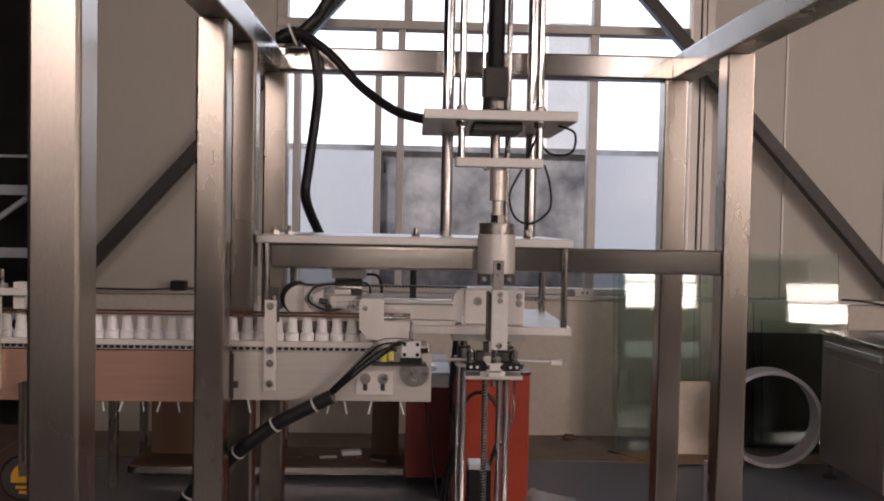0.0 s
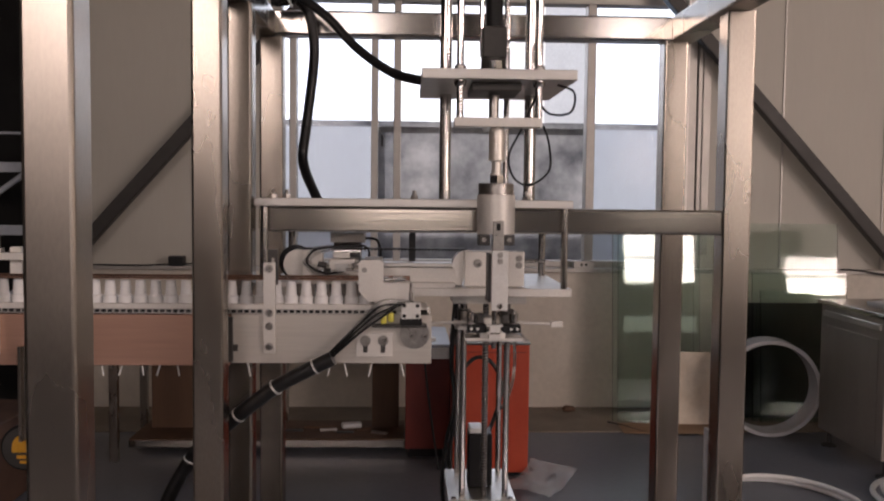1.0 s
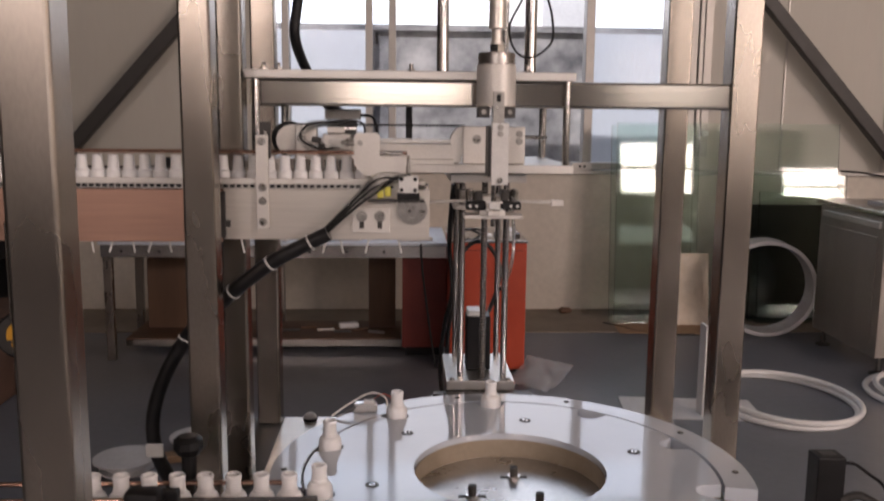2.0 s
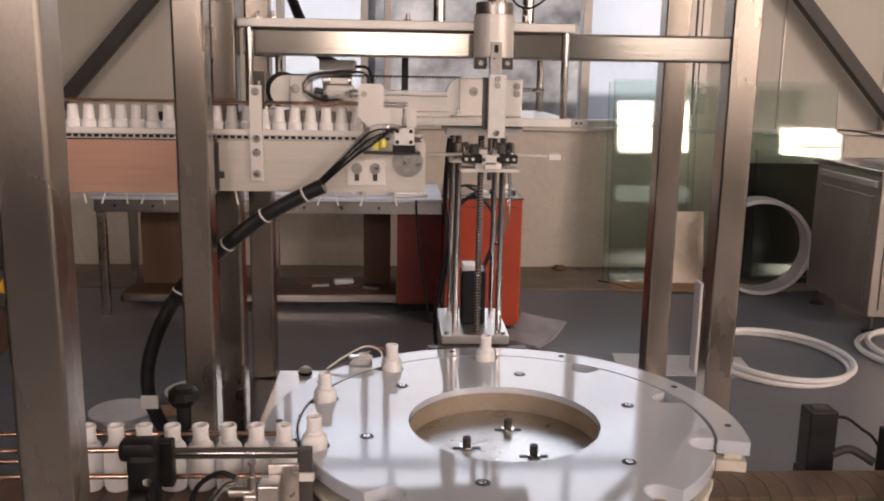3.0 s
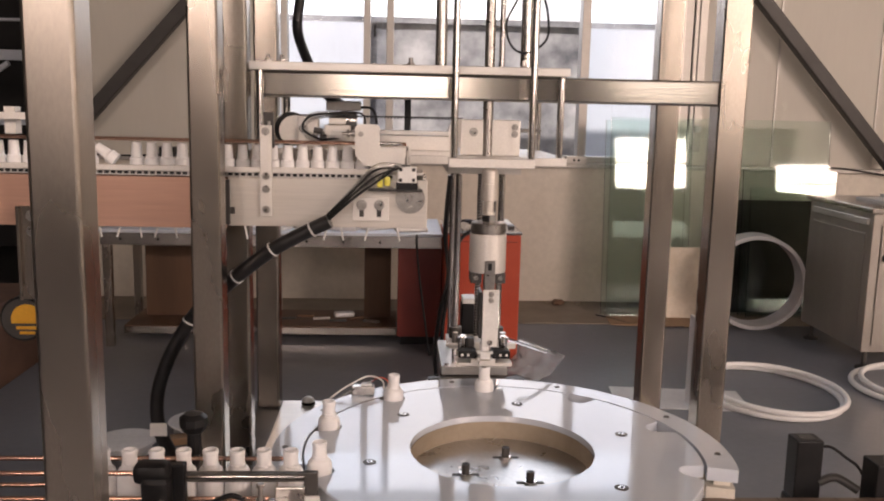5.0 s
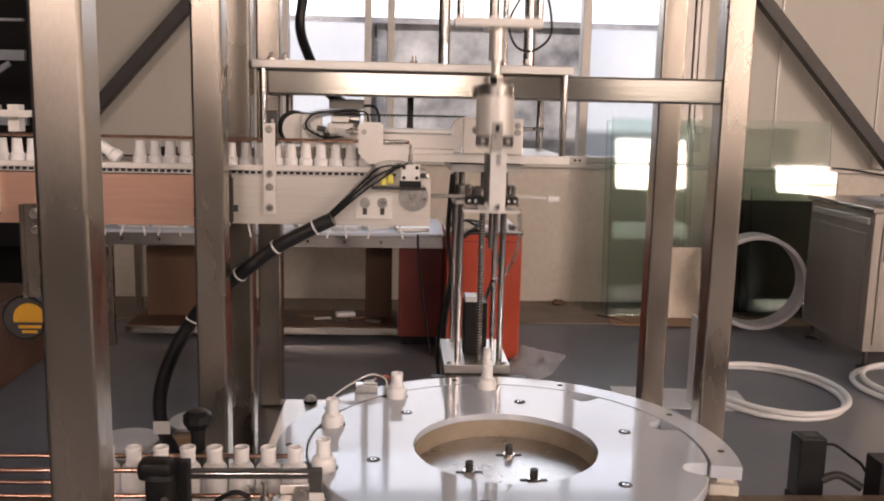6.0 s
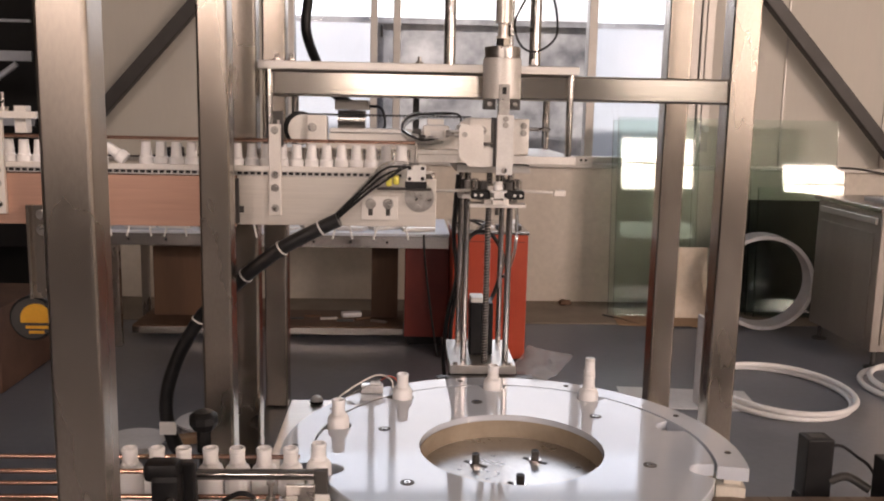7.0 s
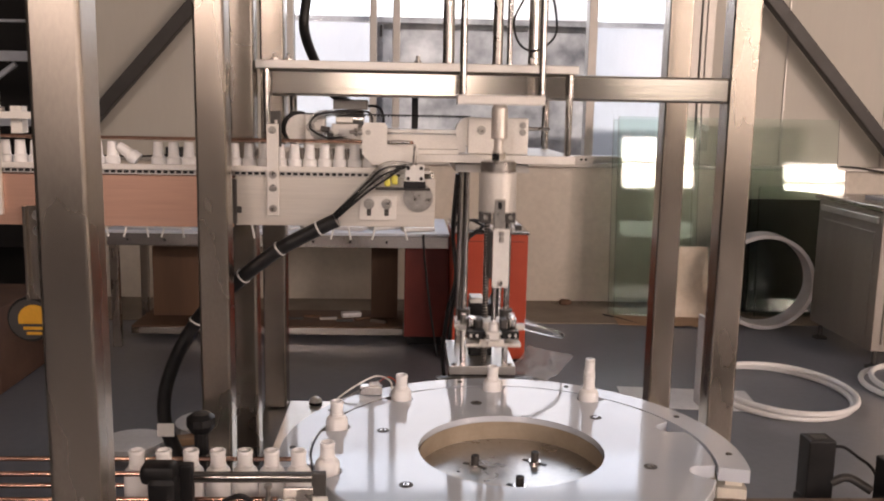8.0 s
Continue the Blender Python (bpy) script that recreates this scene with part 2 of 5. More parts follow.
def thing(name, label, category, at=(0, 0, 0), group="", kind=""):
    ob = new(name)
    ob.empty_display_size = 0.05
    ob.location = at
    return tagged(ob, label, category, group, kind)


def solid(name, bm, material, label, category, group="", kind=""):
    return tagged(new(name, finish(name, bm, material)), label, category, group, kind)


def B(*boxes, bevel=0.0):
    bm = bmesh.new()
    for a, c in boxes:
        add_box(bm, a, c, bevel)
    return bm


def R(*rods, seg=20):
    bm = bmesh.new()
    for a, c, r in rods:
        add_rod(bm, a, c, r, seg)
    return bm


def L(profile, place=(0, 0, 0), seg=28):
    bm = bmesh.new()
    add_lathe(bm, profile, seg, place)
    return bm


def P(pts, r, seg=14, ribs=0.0, step=0.006, closed=False):
    bm = bmesh.new()
    add_pipe(bm, pts, r, seg, ribs, step, closed)
    return bm


def hollow_tube(a, c, axis, wall=0.003, bevel=0.006):
    """A square steel tube with rounded corners, closed at its ends."""
    bm = bmesh.new()
    add_box(bm, a, c)
    keep = [e for e in bm.edges if abs((e.verts[0].co - e.verts[1].co)[axis]) > 1e-6]
    bmesh.ops.bevel(bm, geom=keep, offset=bevel, segments=3, affect="EDGES", profile=0.5)
    return bm


def extrude_outline(pts, z0, z1, axis=2, bevel=0.0):
    """A flat outline given in the two other axes, raised between two levels of one axis."""
    bm = bmesh.new()

    def place(p, h):
        return {0: (h, p[0], p[1]), 1: (p[0], h, p[1]), 2: (p[0], p[1], h)}[axis]
    low = [bm.verts.new(place(p, z0)) for p in pts]
    high = [bm.verts.new(place(p, z1)) for p in pts]
    bm.faces.new(low)
    bm.faces.new(high)
    for k in range(len(pts)):
        bm.faces.new((low[k], low[(k + 1) % len(pts)], high[(k + 1) % len(pts)], high[k]))
    return bm


def screw(name, place, axis, r, parent, material=None, h=0.006):
    """A hexagon socket screw head with a washer."""
    bm = bmesh.new()
    d = Vector(axis).normalized()
    p = Vector(place)
    add_rod(bm, p, p + d * h * 0.3, r * 1.35, 16)
    add_rod(bm, p + d * h * 0.3, p + d * h, r, 6)
    return part(name, bm, material or BOLT, parent)

# ---- the hall ----
WY = 5.85


def wall_with_holes(name, x0, x1, z0, z1, y0, y1, holes, material, label):
    """A wall along x with rectangular openings that go through it."""
    bm = bmesh.new()
    xs = sorted({x0, x1, *[h[0] for h in holes], *[h[1] for h in holes]})
    for a, c in zip(xs, xs[1:]):
        z = z0
        for h in sorted((h for h in holes if h[0] <= a and h[1] >= c), key=lambda h: h[2]):
            if h[2] > z:
                add_box(bm, (a, y0, z), (c, y1, h[2]))
            z = h[3]
        if z < z1:
            add_box(bm, (a, y0, z), (c, y1, z1))
    bmesh.ops.remove_doubles(bm, verts=bm.verts, dist=1e-5)
    return solid(name, bm, material, label, "wall", kind="structure")


floor = solid("floor", B(((-6, -5.2, -0.1), (10, WY, 0))), FLOOR, "smooth grey epoxy factory floor with scuffs", "floor", kind="structure")
solid("floor_strip", B(((-2.52, 5.2, 0), (3.6, WY, 0.006))), DIRT, "dusty brown strip of bare concrete along the wall", "floor", kind="structure")
solid("ground", B(((-60, WY + 0.3, -0.3), (60, 120, -0.12))), DIRT, "dusty yard ground outside the window", "ground", kind="structure")
wall_north = wall_with_holes("wall_north", -2.52, 10, 0, 0.955, WY, WY + 0.24, [], WALL, "cream plastered masonry wall below the window")
wall_with_holes("wall_north_upper", -2.52, 10, 0.985, 4.4, WY + 0.05, WY + 0.2, [(-1.03, 1.95, 0.985, 3.6)], PANEL, "grey metal sandwich panel wall around the window")
solid("sill_rail", B(((-2.52, WY - 0.045, 0.955), (10, WY + 0.2, 0.985)), bevel=0.004), FRAME, "grey metal rail capping the low masonry wall", "rail", kind="structure")
# Wall behind the camera, coloured dark to dim what the steel mirrors.
wall_with_holes("wall_south", -6, 10, 0, 4.4, -5.2, -5.0, [(-3.45, -1.25, 2.7, 3.85), (-0.95, -0.4, 2.5, 3.7), (2.05, 2.7, 2.24, 3.7), (5.2, 8.6, 3.25, 4.15), (-0.75, 0.6, 1.35, 2.45), (2.1, 3.1, 1.45, 2.2), (3.93, 5.38, 0.86, 1.17), (3.93, 5.38, 1.76, 2.78), (7.05, 8.35, 1.5, 2.35)], DIMPANEL, "unseen brown-grey panel wall with windows, dark for steel reflections")
solid("wall_east", B(((10, -5.2, 0), (10.2, 6.1, 4.4))), PANEL, "grey panel side wall of the hall", "wall", kind="structure")
# Darkness of this side wall comes from its colour.
solid("wall_west", B(((-6.2, -5.2, 0), (-6, 8.2, 4.4))), NEARBLACK, "side wall of the hall, its darkness painted near black", "wall", kind="structure")
solid("ceiling", B(((-6.2, -5.2, 4.4), (10.2, 8.2, 4.55))), PANEL, "grey metal ceiling of the hall", "ceiling", kind="structure")
# The annex gloom is painted into these walls and the floor.
solid("wall_annex", B(((-6, 8, -0.1), (-2.32, 8.2, 4.4)), ((-2.52, WY + 0.24, 0), (-2.32, 8, 4.4))), NEARBLACK, "annex walls coloured near black to look unlit", "wall", kind="structure")
solid("floor_annex", B(((-6, WY, -0.1), (-2.52, 8, -0.004))), NEARBLACK, "annex floor coloured near black to look unlit", "floor", kind="structure")
for x in (2.52, 3.25, 4.0):
    solid("trim", B(((x, WY + 0.04, 0.985), (x + 0.012, WY + 0.05, 4.4))), FRAME, "thin joint strip between wall panels", "trim", kind="structure")

# The wide high window (x 5.2 to 8.6) is added for its lamp.
for i, (x0, x1, z0, z1, n) in enumerate(((-3.45, -1.25, 2.7, 3.85, 3), (-0.95, -0.4, 2.5, 3.7, 1), (2.05, 2.7, 2.24, 3.7, 1), (5.2, 8.6, 3.25, 4.15, 4), (3.93, 5.38, 1.76, 2.78, 2), (7.05, 8.35, 1.5, 2.35, 1), (-0.75, 0.6, 1.35, 2.45, 2), (2.1, 3.1, 1.45, 2.2, 2))):
    ws = thing("window_%d" % (i + 2), "factory window with grey frame bars behind the camera, set for light and reflections", "window", (x0, -5.08, z0), kind="structure")
    for k in range(n + 1):
        x = (x1 - x0 - 0.05) * k / n
        part("window_bar", B(((x, -0.03, 0), (x + 0.05, 0.03, z1 - z0))), FRAME, ws)
    for k in range(n):
        x = (x1 - x0 - 0.05) * k / n
        part("window_rail", B(((x + 0.05, -0.02, (z1 - z0) / 2 - 0.02), ((x1 - x0 - 0.05) * (k + 1) / n, 0.02, (z1 - z0) / 2 + 0.02))), FRAME, ws)

# window of the far wall
win = thing("window_1", "wide grey aluminium factory window with sliding dusty panes", "window", (0.45, WY + 0.12, 0.985), kind="structure")


def wpart(name, a, c, mat, label="", bevel=0.004):
    o = Vector((0.45, WY + 0.12, 0.985))
    return part(name, B((Vector(a) - o, Vector(c) - o), bevel=bevel), mat, win, label)


for x0, x1 in ((-1.03, -0.965), (-0.912, -0.866), (-0.352, -0.306), (-0.197, -0.147), (1.143, 1.203), (1.84, 1.95)):
    wpart("mullion", (x0, WY + 0.06, 0.985), (x1, WY + 0.17, 2.805), FRAME)
for x0, x1 in ((-1.03, -0.955), (-0.16, -0.10), (1.16, 1.21), (1.86, 1.95)):
    wpart("upper_mullion", (x0, WY + 0.06, 2.866), (x1, WY + 0.17, 3.55), FRAME)
wpart("transom", (-1.03, WY + 0.055, 2.805), (1.95, WY + 0.175, 2.866), FRAME)
wpart("head_frame", (-1.03, WY + 0.055, 3.55), (1.95, WY + 0.175, 3.6), FRAME)
for x0, x1 in ((-0.965, -0.912), (-0.866, -0.352), (-0.306, -0.197), (-0.147, 1.143), (1.203, 1.84)):
    wpart("bottom_track", (x0, WY + 0.063, 0.986), (x1, WY + 0.167, 1.03), FRAME)
for x0, x1 in ((-0.965, -0.912), (-0.866, -0.352), (1.203, 1.84), (-0.306, -0.197)):
    p = wpart("pane", (x0, WY + 0.11, 1.03), (x1, WY + 0.115, 2.805), FROST, "dusty translucent glass pane", 0)
    p.visible_shadow = False
wpart("sash_handle", (-0.283, WY + 0.045, 1.81), (-0.268, WY + 0.06, 1.89), BLACK, "small dark sash latch")
# channels and a conduit that run down beside the window's end
channels = thing("wall_channel", "pale vertical metal channels with dark joints beside the window", "channel", (1.95, WY, 1.08))
for x0, x1, y0, mat in ((1.826, 1.842, 0.0, PALE), (1.8425, 1.899, 0.02, FRAME), (1.8995, 1.9105, 0.035, BRACE), (1.911, 1.936, 0.01, FRAME), (1.9365, 1.9465, 0.035, BRACE), (1.947, 1.998, 0.015, FRAME), (1.9985, 2.062, 0.03, PANEL)):
    part("channel_strip", B(((x0 - 1.95, y0, 0 if x0 > 1.9 else 0.06), (x1 - 1.95, 0.0495, 2.5))), mat, channels)
part("channel_knob", R(((0.018, -0.03, 0.16), (0.018, 0.0098, 0.16), 0.022), seg=16), TIE, channels, "small white knob")

solid("yard_wall", B(((-9, 10.6, -0.2), (8, 10.9, 2.33)), ((-7, 10.55, 2.33), (8, 10.95, 2.40))), OUTWALL, "weathered grey concrete yard wall with dark stains", "wall", kind="structure")
solid("backdrop", B(((-70, 60, -1), (70, 60.5, 45))), HAZE, "hazy white sky beyond the yard", "sky", kind="structure")
solid("hoarding", B(((-6, 10.53, -0.2), (-0.50, 10.57, 2.325))), BLUEHOARD, "pale blue sheet hoarding in the yard", "hoarding", kind="structure")
solid("hoarding", B(((2.16, 10.53, -0.2), (7.5, 10.57, 2.325))), BLUEHOARD, "pale blue sheet hoarding in the yard", "hoarding", kind="structure")
solid("far_building", B(((2.55, 17, -0.2), (3.35, 24, 5.4))), FARPLASTER, "pale distant building beyond the yard", "building", kind="structure")


def brace(name, p, q, w, label):
    bm = bmesh.new()
    p, q = Vector(p), Vector(q)
    d = q - p
    m = Matrix.Translation((p + q) / 2) @ Matrix.Rotation(math.atan2(d.x, d.z), 4, "Y")
    add_box(bm, (-w / 2, -0.04, -d.length / 2), (w / 2, 0.04, d.length / 2), 0.006, m)
    return solid(name, bm, BRACEPAINT, label, "brace", group="wall braces")


brace("wall_brace", (1.30, WY - 0.10, 3.226), (3.325, WY - 0.10, 1.01), 0.086, "dark painted diagonal steel brace across the panel wall")
brace("wall_brace", (-0.36, WY - 0.10, 3.232), (-2.362, WY - 0.10, 1.01), 0.086, "dark painted diagonal steel brace across the panel wall")

# ---- the steel frame of the machine ----
TOP, TUBE = 1.905, 0.068
frame_thing = thing("machine_gantry", "brushed stainless square tube frame of a filling machine", "gantry", (0.1, 1.9, 0))


def fpart(name, a, c, axis, mat=STEEL, label=""):
    o = Vector((0.1, 1.9, 0))
    return part(name, hollow_tube(Vector(a) - o, Vector(c) - o, axis), mat, frame_thing, label)


fpart("post", (-0.577, 0.9, 0), (-0.511, 0.966, TOP), 2)
fpart("post", (-0.552, 1.66, 0), (-0.487, 1.725, TOP), 2)
fpart("post", (-0.527, 1.905, 0), (-0.468, 1.967, TOP), 2)
fpart("post", (-0.521, 2.33, 0.447), (-0.454, 2.396, TOP), 2)
fpart("post", (0.669, 1.895, 0), (0.737, 1.963, TOP), 2)
fpart("post", (0.634, 2.3, 0), (0.702, 2.368, TOP), 2)
fpart("top_beam", (-0.545, 0.7, TOP + 0.001), (-0.475, 2.396, TOP + 0.07), 1, STEEL)
fpart("top_beam", (0.655, 0.7, TOP + 0.001), (0.725, 2.372, TOP + 0.07), 1, STEEL)
fpart("back_beam", (-0.474, 2.305, TOP + 0.001), (0.654, 2.372, TOP + 0.0695), 0, STEEL_X)
fpart("cross_beam", (-0.425, 1.905, 1.366), (0.6685, 1.965, 1.427), 0, STEEL_X)
fpart("beam_stub", (-0.462, 1.967, 1.366), (-0.425, 2.33, 1.427), 1, STEEL)

# machine table
table = thing("machine_table", "stainless steel machine table on square legs", "machine table", (0.1, 1.6, 0))
part("table_plate", B(((-0.553, -0.75, 0.415), (0.60, 0.80, 0.443)), bevel=0.003), SATIN, table)
# Dark strip added so the posts' lower ends mirror something dark.
part("dark_reflection_strip", B(((-0.72, -0.75, 0.415), (-0.5532, 0.80, 0.441)), bevel=0.001), BRACE, table, "side strip added dark for the posts to reflect")
for x in (-0.68, 0.52):
    for y in (-0.7, 0.7):
        part("leg", hollow_tube((x, y, 0), (x + 0.05, y + 0.05, 0.415), 2), STEEL, table)


# ---- parts of the machine ----
class Assembly:
    """A thing whose parts are given in the hall's own metres."""

    def __init__(self, name, label, category, at, group="", kind=""):
        self.at = Vector(at)
        self.ob = thing(name, label, category, at, group, kind)

    def part(self, name, bm, material, label="", parent=None):
        if parent is None:
            bmesh.ops.translate(bm, vec=-self.at, verts=bm.verts)
            return part(name, bm, material, self.ob, label)
        bmesh.ops.translate(bm, vec=-self.at, verts=bm.verts)
        return part(name, bm, material, parent, label)

    def screw(self, place, axis, r, h=0.006, name="screw", parent=None, material=None):
        return screw(name, Vector(place) - self.at, axis, r, parent or self.ob, material, h)


# the station that carries the pusher: two plates on round legs
station = Assembly("transfer_station", "two aluminium plates joined by round steel legs", "machine part", (-0.08, 2.1, 1.427))
station.part("top_plate", B(((-0.46, 1.88, 1.4275), (0.299, 2.34, 1.447)), bevel=0.0015), PLATE)
station.part("base_plate", B(((-0.45, 1.89, 1.214), (0.301, 2.34, 1.2335)), bevel=0.0015), PALE, "pale polished base plate")
for x, y in ((-0.437, 1.897), (0.282, 1.897), (-0.42, 2.27), (0.285, 2.27)):
    station.part("leg", R(((x, y, 1.234), (x, y, 1.4275), 0.0085 if y < 2 else 0.010)), CHROME)
station.part("hanger", B(((-0.092, 2.25, 1.234), (-0.074, 2.262, 1.4275))), BRACE, "dark flat steel hanger")
for x in (-0.43, -0.395, -0.08, 0.20):
    s = station.part("stud", R(((x, 1.98, 1.447), (x, 1.98, 1.468), 0.005), seg=12), BOLT)
    station.part("nut", R(((x, 1.98, 1.4472), (x, 1.98, 1.456), 0.011), seg=6), BOLT, parent=station.ob)

# the upright guides above the top plate
column = Assembly("insertion_column", "upright guide column with chromed rods and black drive", "machine part", (0.1, 2.0, 1.447))
plate_up = column.part("carriage_plate", B(((-0.067, 1.79, 1.720), (0.287, 2.2, 1.743)), bevel=0.0015), PLATE)
for x, y, r in ((0.0, 2.10, 0.0155), (0.222, 2.10, 0.0155), (0.168, 2.18, 0.008)):
    column.part("guide_rod", R(((x, y, 1.448), (x, y, 2.7), r)), CHROME)
    column.part("bushing", L([(r * 1.02, 0), (r * 2.0, 0), (r * 2.0, 0.006), (r * 1.5, 0.010), (r * 1.02, 0.010)], (x, y, 1.7431)), BOLT)
for x, y, r in ((0.021, 1.815, 0.0135), (0.202, 1.815, 0.0135)):
    column.part("bushing", L([(r * 0.75, 0), (r, 0), (r, 0.008), (r * 0.75, 0.012)], (x, y, 1.7431)), BOLT)
    column.part("lower_bushing", L([(r * 0.75, -0.014), (r * 0.9, -0.014), (r * 1.1, -0.004), (r * 1.1, 0)], (x, y, 1.7198)), CHROME)
column.part("yoke", B(((-0.06, 1.78, 2.70), (0.28, 2.22, 2.73)), bevel=0.002), PLATE)
column.part("drive_tube", R(((0.108, 1.93, 1.80), (0.108, 1.93, 2.70), 0.021), seg=24), BLACK, "black drive tube")
bm = bmesh.new()
for k in range(64):
    add_rod(bm, (0.077, 1.92, 1.84 + k * 0.0135), (0.077, 1.92, 1.849 + k * 0.0135), 0.006, 10)
add_rod(bm, (0.077, 1.92, 1.79), (0.077, 1.92, 2.7), 0.0042, 10)
column.part("drive_chain", bm, CHROME, "bead-like drive chain")
column.part("drive_block", B(((0.079, 1.90, 1.785), (0.137, 1.96, 1.86)), bevel=0.004), BRACE, "black drive block")
column.part("collar", L([(0.012, 0), (0.045, 0), (0.045, 0.012), (0.032, 0.016), (0.030, 0.045), (0.012, 0.045)], (0.108, 1.93, 1.7432)), BRACE)
column.part("shaft_nut", R(((0.108, 1.89, 1.757), (0.108, 1.89, 1.775), 0.018), seg=6), CHROME)
column.part("flange", B(((0.05, 1.84, 1.700), (0.166, 1.99, 1.7195)), bevel=0.003), BRACE)
for pts in ([(0.252, 1.86, 1.718), (0.29, 1.85, 1.70), (0.285, 1.86, 1.655), (0.24, 1.9, 1.655), (0.215, 1.95, 1.70)],
            [(0.215, 1.95, 1.70), (0.18, 1.95, 1.62), (0.15, 1.95, 1.555), (0.165, 1.95, 1.50), (0.205, 1.95, 1.485), (0.25, 1.95, 1.52), (0.25, 1.95, 1.58), (0.235, 1.95, 1.63)]):
    column.part("cable", P(pts, 0.0028, 14), BLACK, "thin black cable loop")

# the head that comes down through the carriage plate
head = Assembly("insertion_head", "aluminium insertion head with round body and long push finger", "machine part", (0.107, 1.815, 1.613))
head.part("cross_bar", B(((0.008, 1.792, 1.613), (0.208, 1.838, 1.634)), ((0.085, 1.8385, 1.613), (0.135, 1.95, 1.634)), bevel=0.0015), PALE)
for x in (0.021, 0.202):
    head.part("rod", R(((x, 1.815, 1.634), (x, 1.815, 2.62), 0.0085)), CHROME)
head.part("shaft", R(((0.110, 1.93, 1.634), (0.110, 1.93, 2.25), 0.0125)), BOLT)
head.part("collar", L([(0.014, 1.535), (0.0188, 1.537), (0.0188, 1.575), (0.0178, 1.576), (0.0188, 1.577), (0.0188, 1.605), (0.013, 1.613)], (0.107, 1.815, 0)), SATIN)
head.part("stem", L([(0.0105, 1.47), (0.0155, 1.472), (0.0155, 1.508), (0.0115, 1.509), (0.0115, 1.536)], (0.107, 1.815, 0)), SATIN)
head.part("stem_nut", R(((0.107, 1.815, 1.4855), (0.107, 1.815, 1.503), 0.018), seg=6), CHROME)
head.part("cap_ring", L([(0.012, 1.459), (0.041, 1.459), (0.041, 1.483), (0.039, 1.485), (0.012, 1.485)], (0.107, 1.815, 0), 40), BOLT, "darker top ring")
body = head.part("round_body", L([(0.02, 1.368), (0.0425, 1.368), (0.0435, 1.370), (0.0435, 1.457), (0.0425, 1.459), (0.02, 1.459)], (0.107, 1.815, 0), 48), PALE)
for s in (-1, 1):
    head.part("jaw_clamp", B(((0.107 + s * 0.017, 1.785, 1.343), (0.107 + s * 0.041, 1.84, 1.3675)), bevel=0.002), BRACE)
    head.screw((0.107 + s * 0.029, 1.7848, 1.356), (0, -1, 0), 0.004)
    head.part("jaw_insert", B(((0.107 + s * 0.0145, 1.79, 1.343), (0.107 + s * 0.0165, 1.835, 1.3675))), CHROME)
head.part("slide_block", B(((0.0965, 1.768, 1.325), (0.1215, 1.80, 1.400)), bevel=0.001), BOLT)
head.part("slot", B(((0.104, 1.7655, 1.378), (0.113, 1.7675, 1.394))), BLACK)
# Aluminium finger coloured white for the light it reflects.
finger = head.part("push_finger", B(((0.094, 1.757, 1.197), (0.131, 1.7675, 1.332)), bevel=0.001), TIE, "long aluminium push finger, bright reflection painted white")
for z in (1.323, 1.309, 1.207):
    head.screw((0.1125, 1.757, z), (0, -1, 0), 0.0048, parent=finger)
head.part("finger_back", B(((0.087, 1.768, 1.215), (0.0938, 1.83, 1.325))), BRACE)
head.part("needle", R(((0.113, 1.884, 1.09), (0.113, 1.884, 1.22), 0.006), ((0.113, 1.83, 1.22), (0.113, 1.884, 1.22), 0.006), ((0.113, 1.83, 1.22), (0.113, 1.83, 1.345), 0.008)), CHROME)

# the lift that carries the gripper
lift = Assembly("gripper_lift", "lift with chromed rods, lead screw and black motor", "machine part", (0.11, 2.12, 0.443))
lift.part("base_block", B(((0.015, 2.03, 0.643), (0.192, 2.30, 0.667)), bevel=0.002), PLATE)
lift.part("pedestal", B(((0.03, 2.06, 0.4435), (0.175, 2.28, 0.6425)), bevel=0.003), BRACE)
lift.part("foot_plate", B(((-0.02, 2.005, 0.628), (0.235, 2.029, 0.641))), BRACE)
for x, y, r in ((0.052, 2.06, 0.0085), (0.165, 2.06, 0.0085), (0.168, 2.27, 0.008), (0.05, 2.27, 0.008)):
    lift.part("guide_rod", R(((x, y, 0.667), (x, y, 1.185), r)), CHROME)
lift.part("lead_screw", R(((0.109, 2.06, 0.667), (0.109, 2.06, 1.185), 0.0075)), BRACE)
bm = bmesh.new()
add_pipe(bm, [(0.109 + 0.0078 * math.cos(k * 0.9), 2.06 + 0.0078 * math.sin(k * 0.9), 0.67 + k * 0.0011) for k in range(460)], 0.0012, 4, step=1)
lift.part("screw_thread", bm, BOLT)
lift.part("head_plate", B(((0.018, 1.99, 1.185), (0.205, 2.30, 1.205)), bevel=0.001), PLATE)
lift.part("motor", B(((0.073, 2.13, 0.6675), (0.138, 2.2, 0.815)), bevel=0.004), BLACK, "black stepper motor")
lift.part("motor_cap", B(((0.075, 2.132, 0.8155), (0.112, 2.198, 0.83)), bevel=0.003), TIE, "white motor cap")
for x in (0.03, 0.178):
    lift.screw((x, 2.045, 0.667), (0, 0, 1), 0.006)
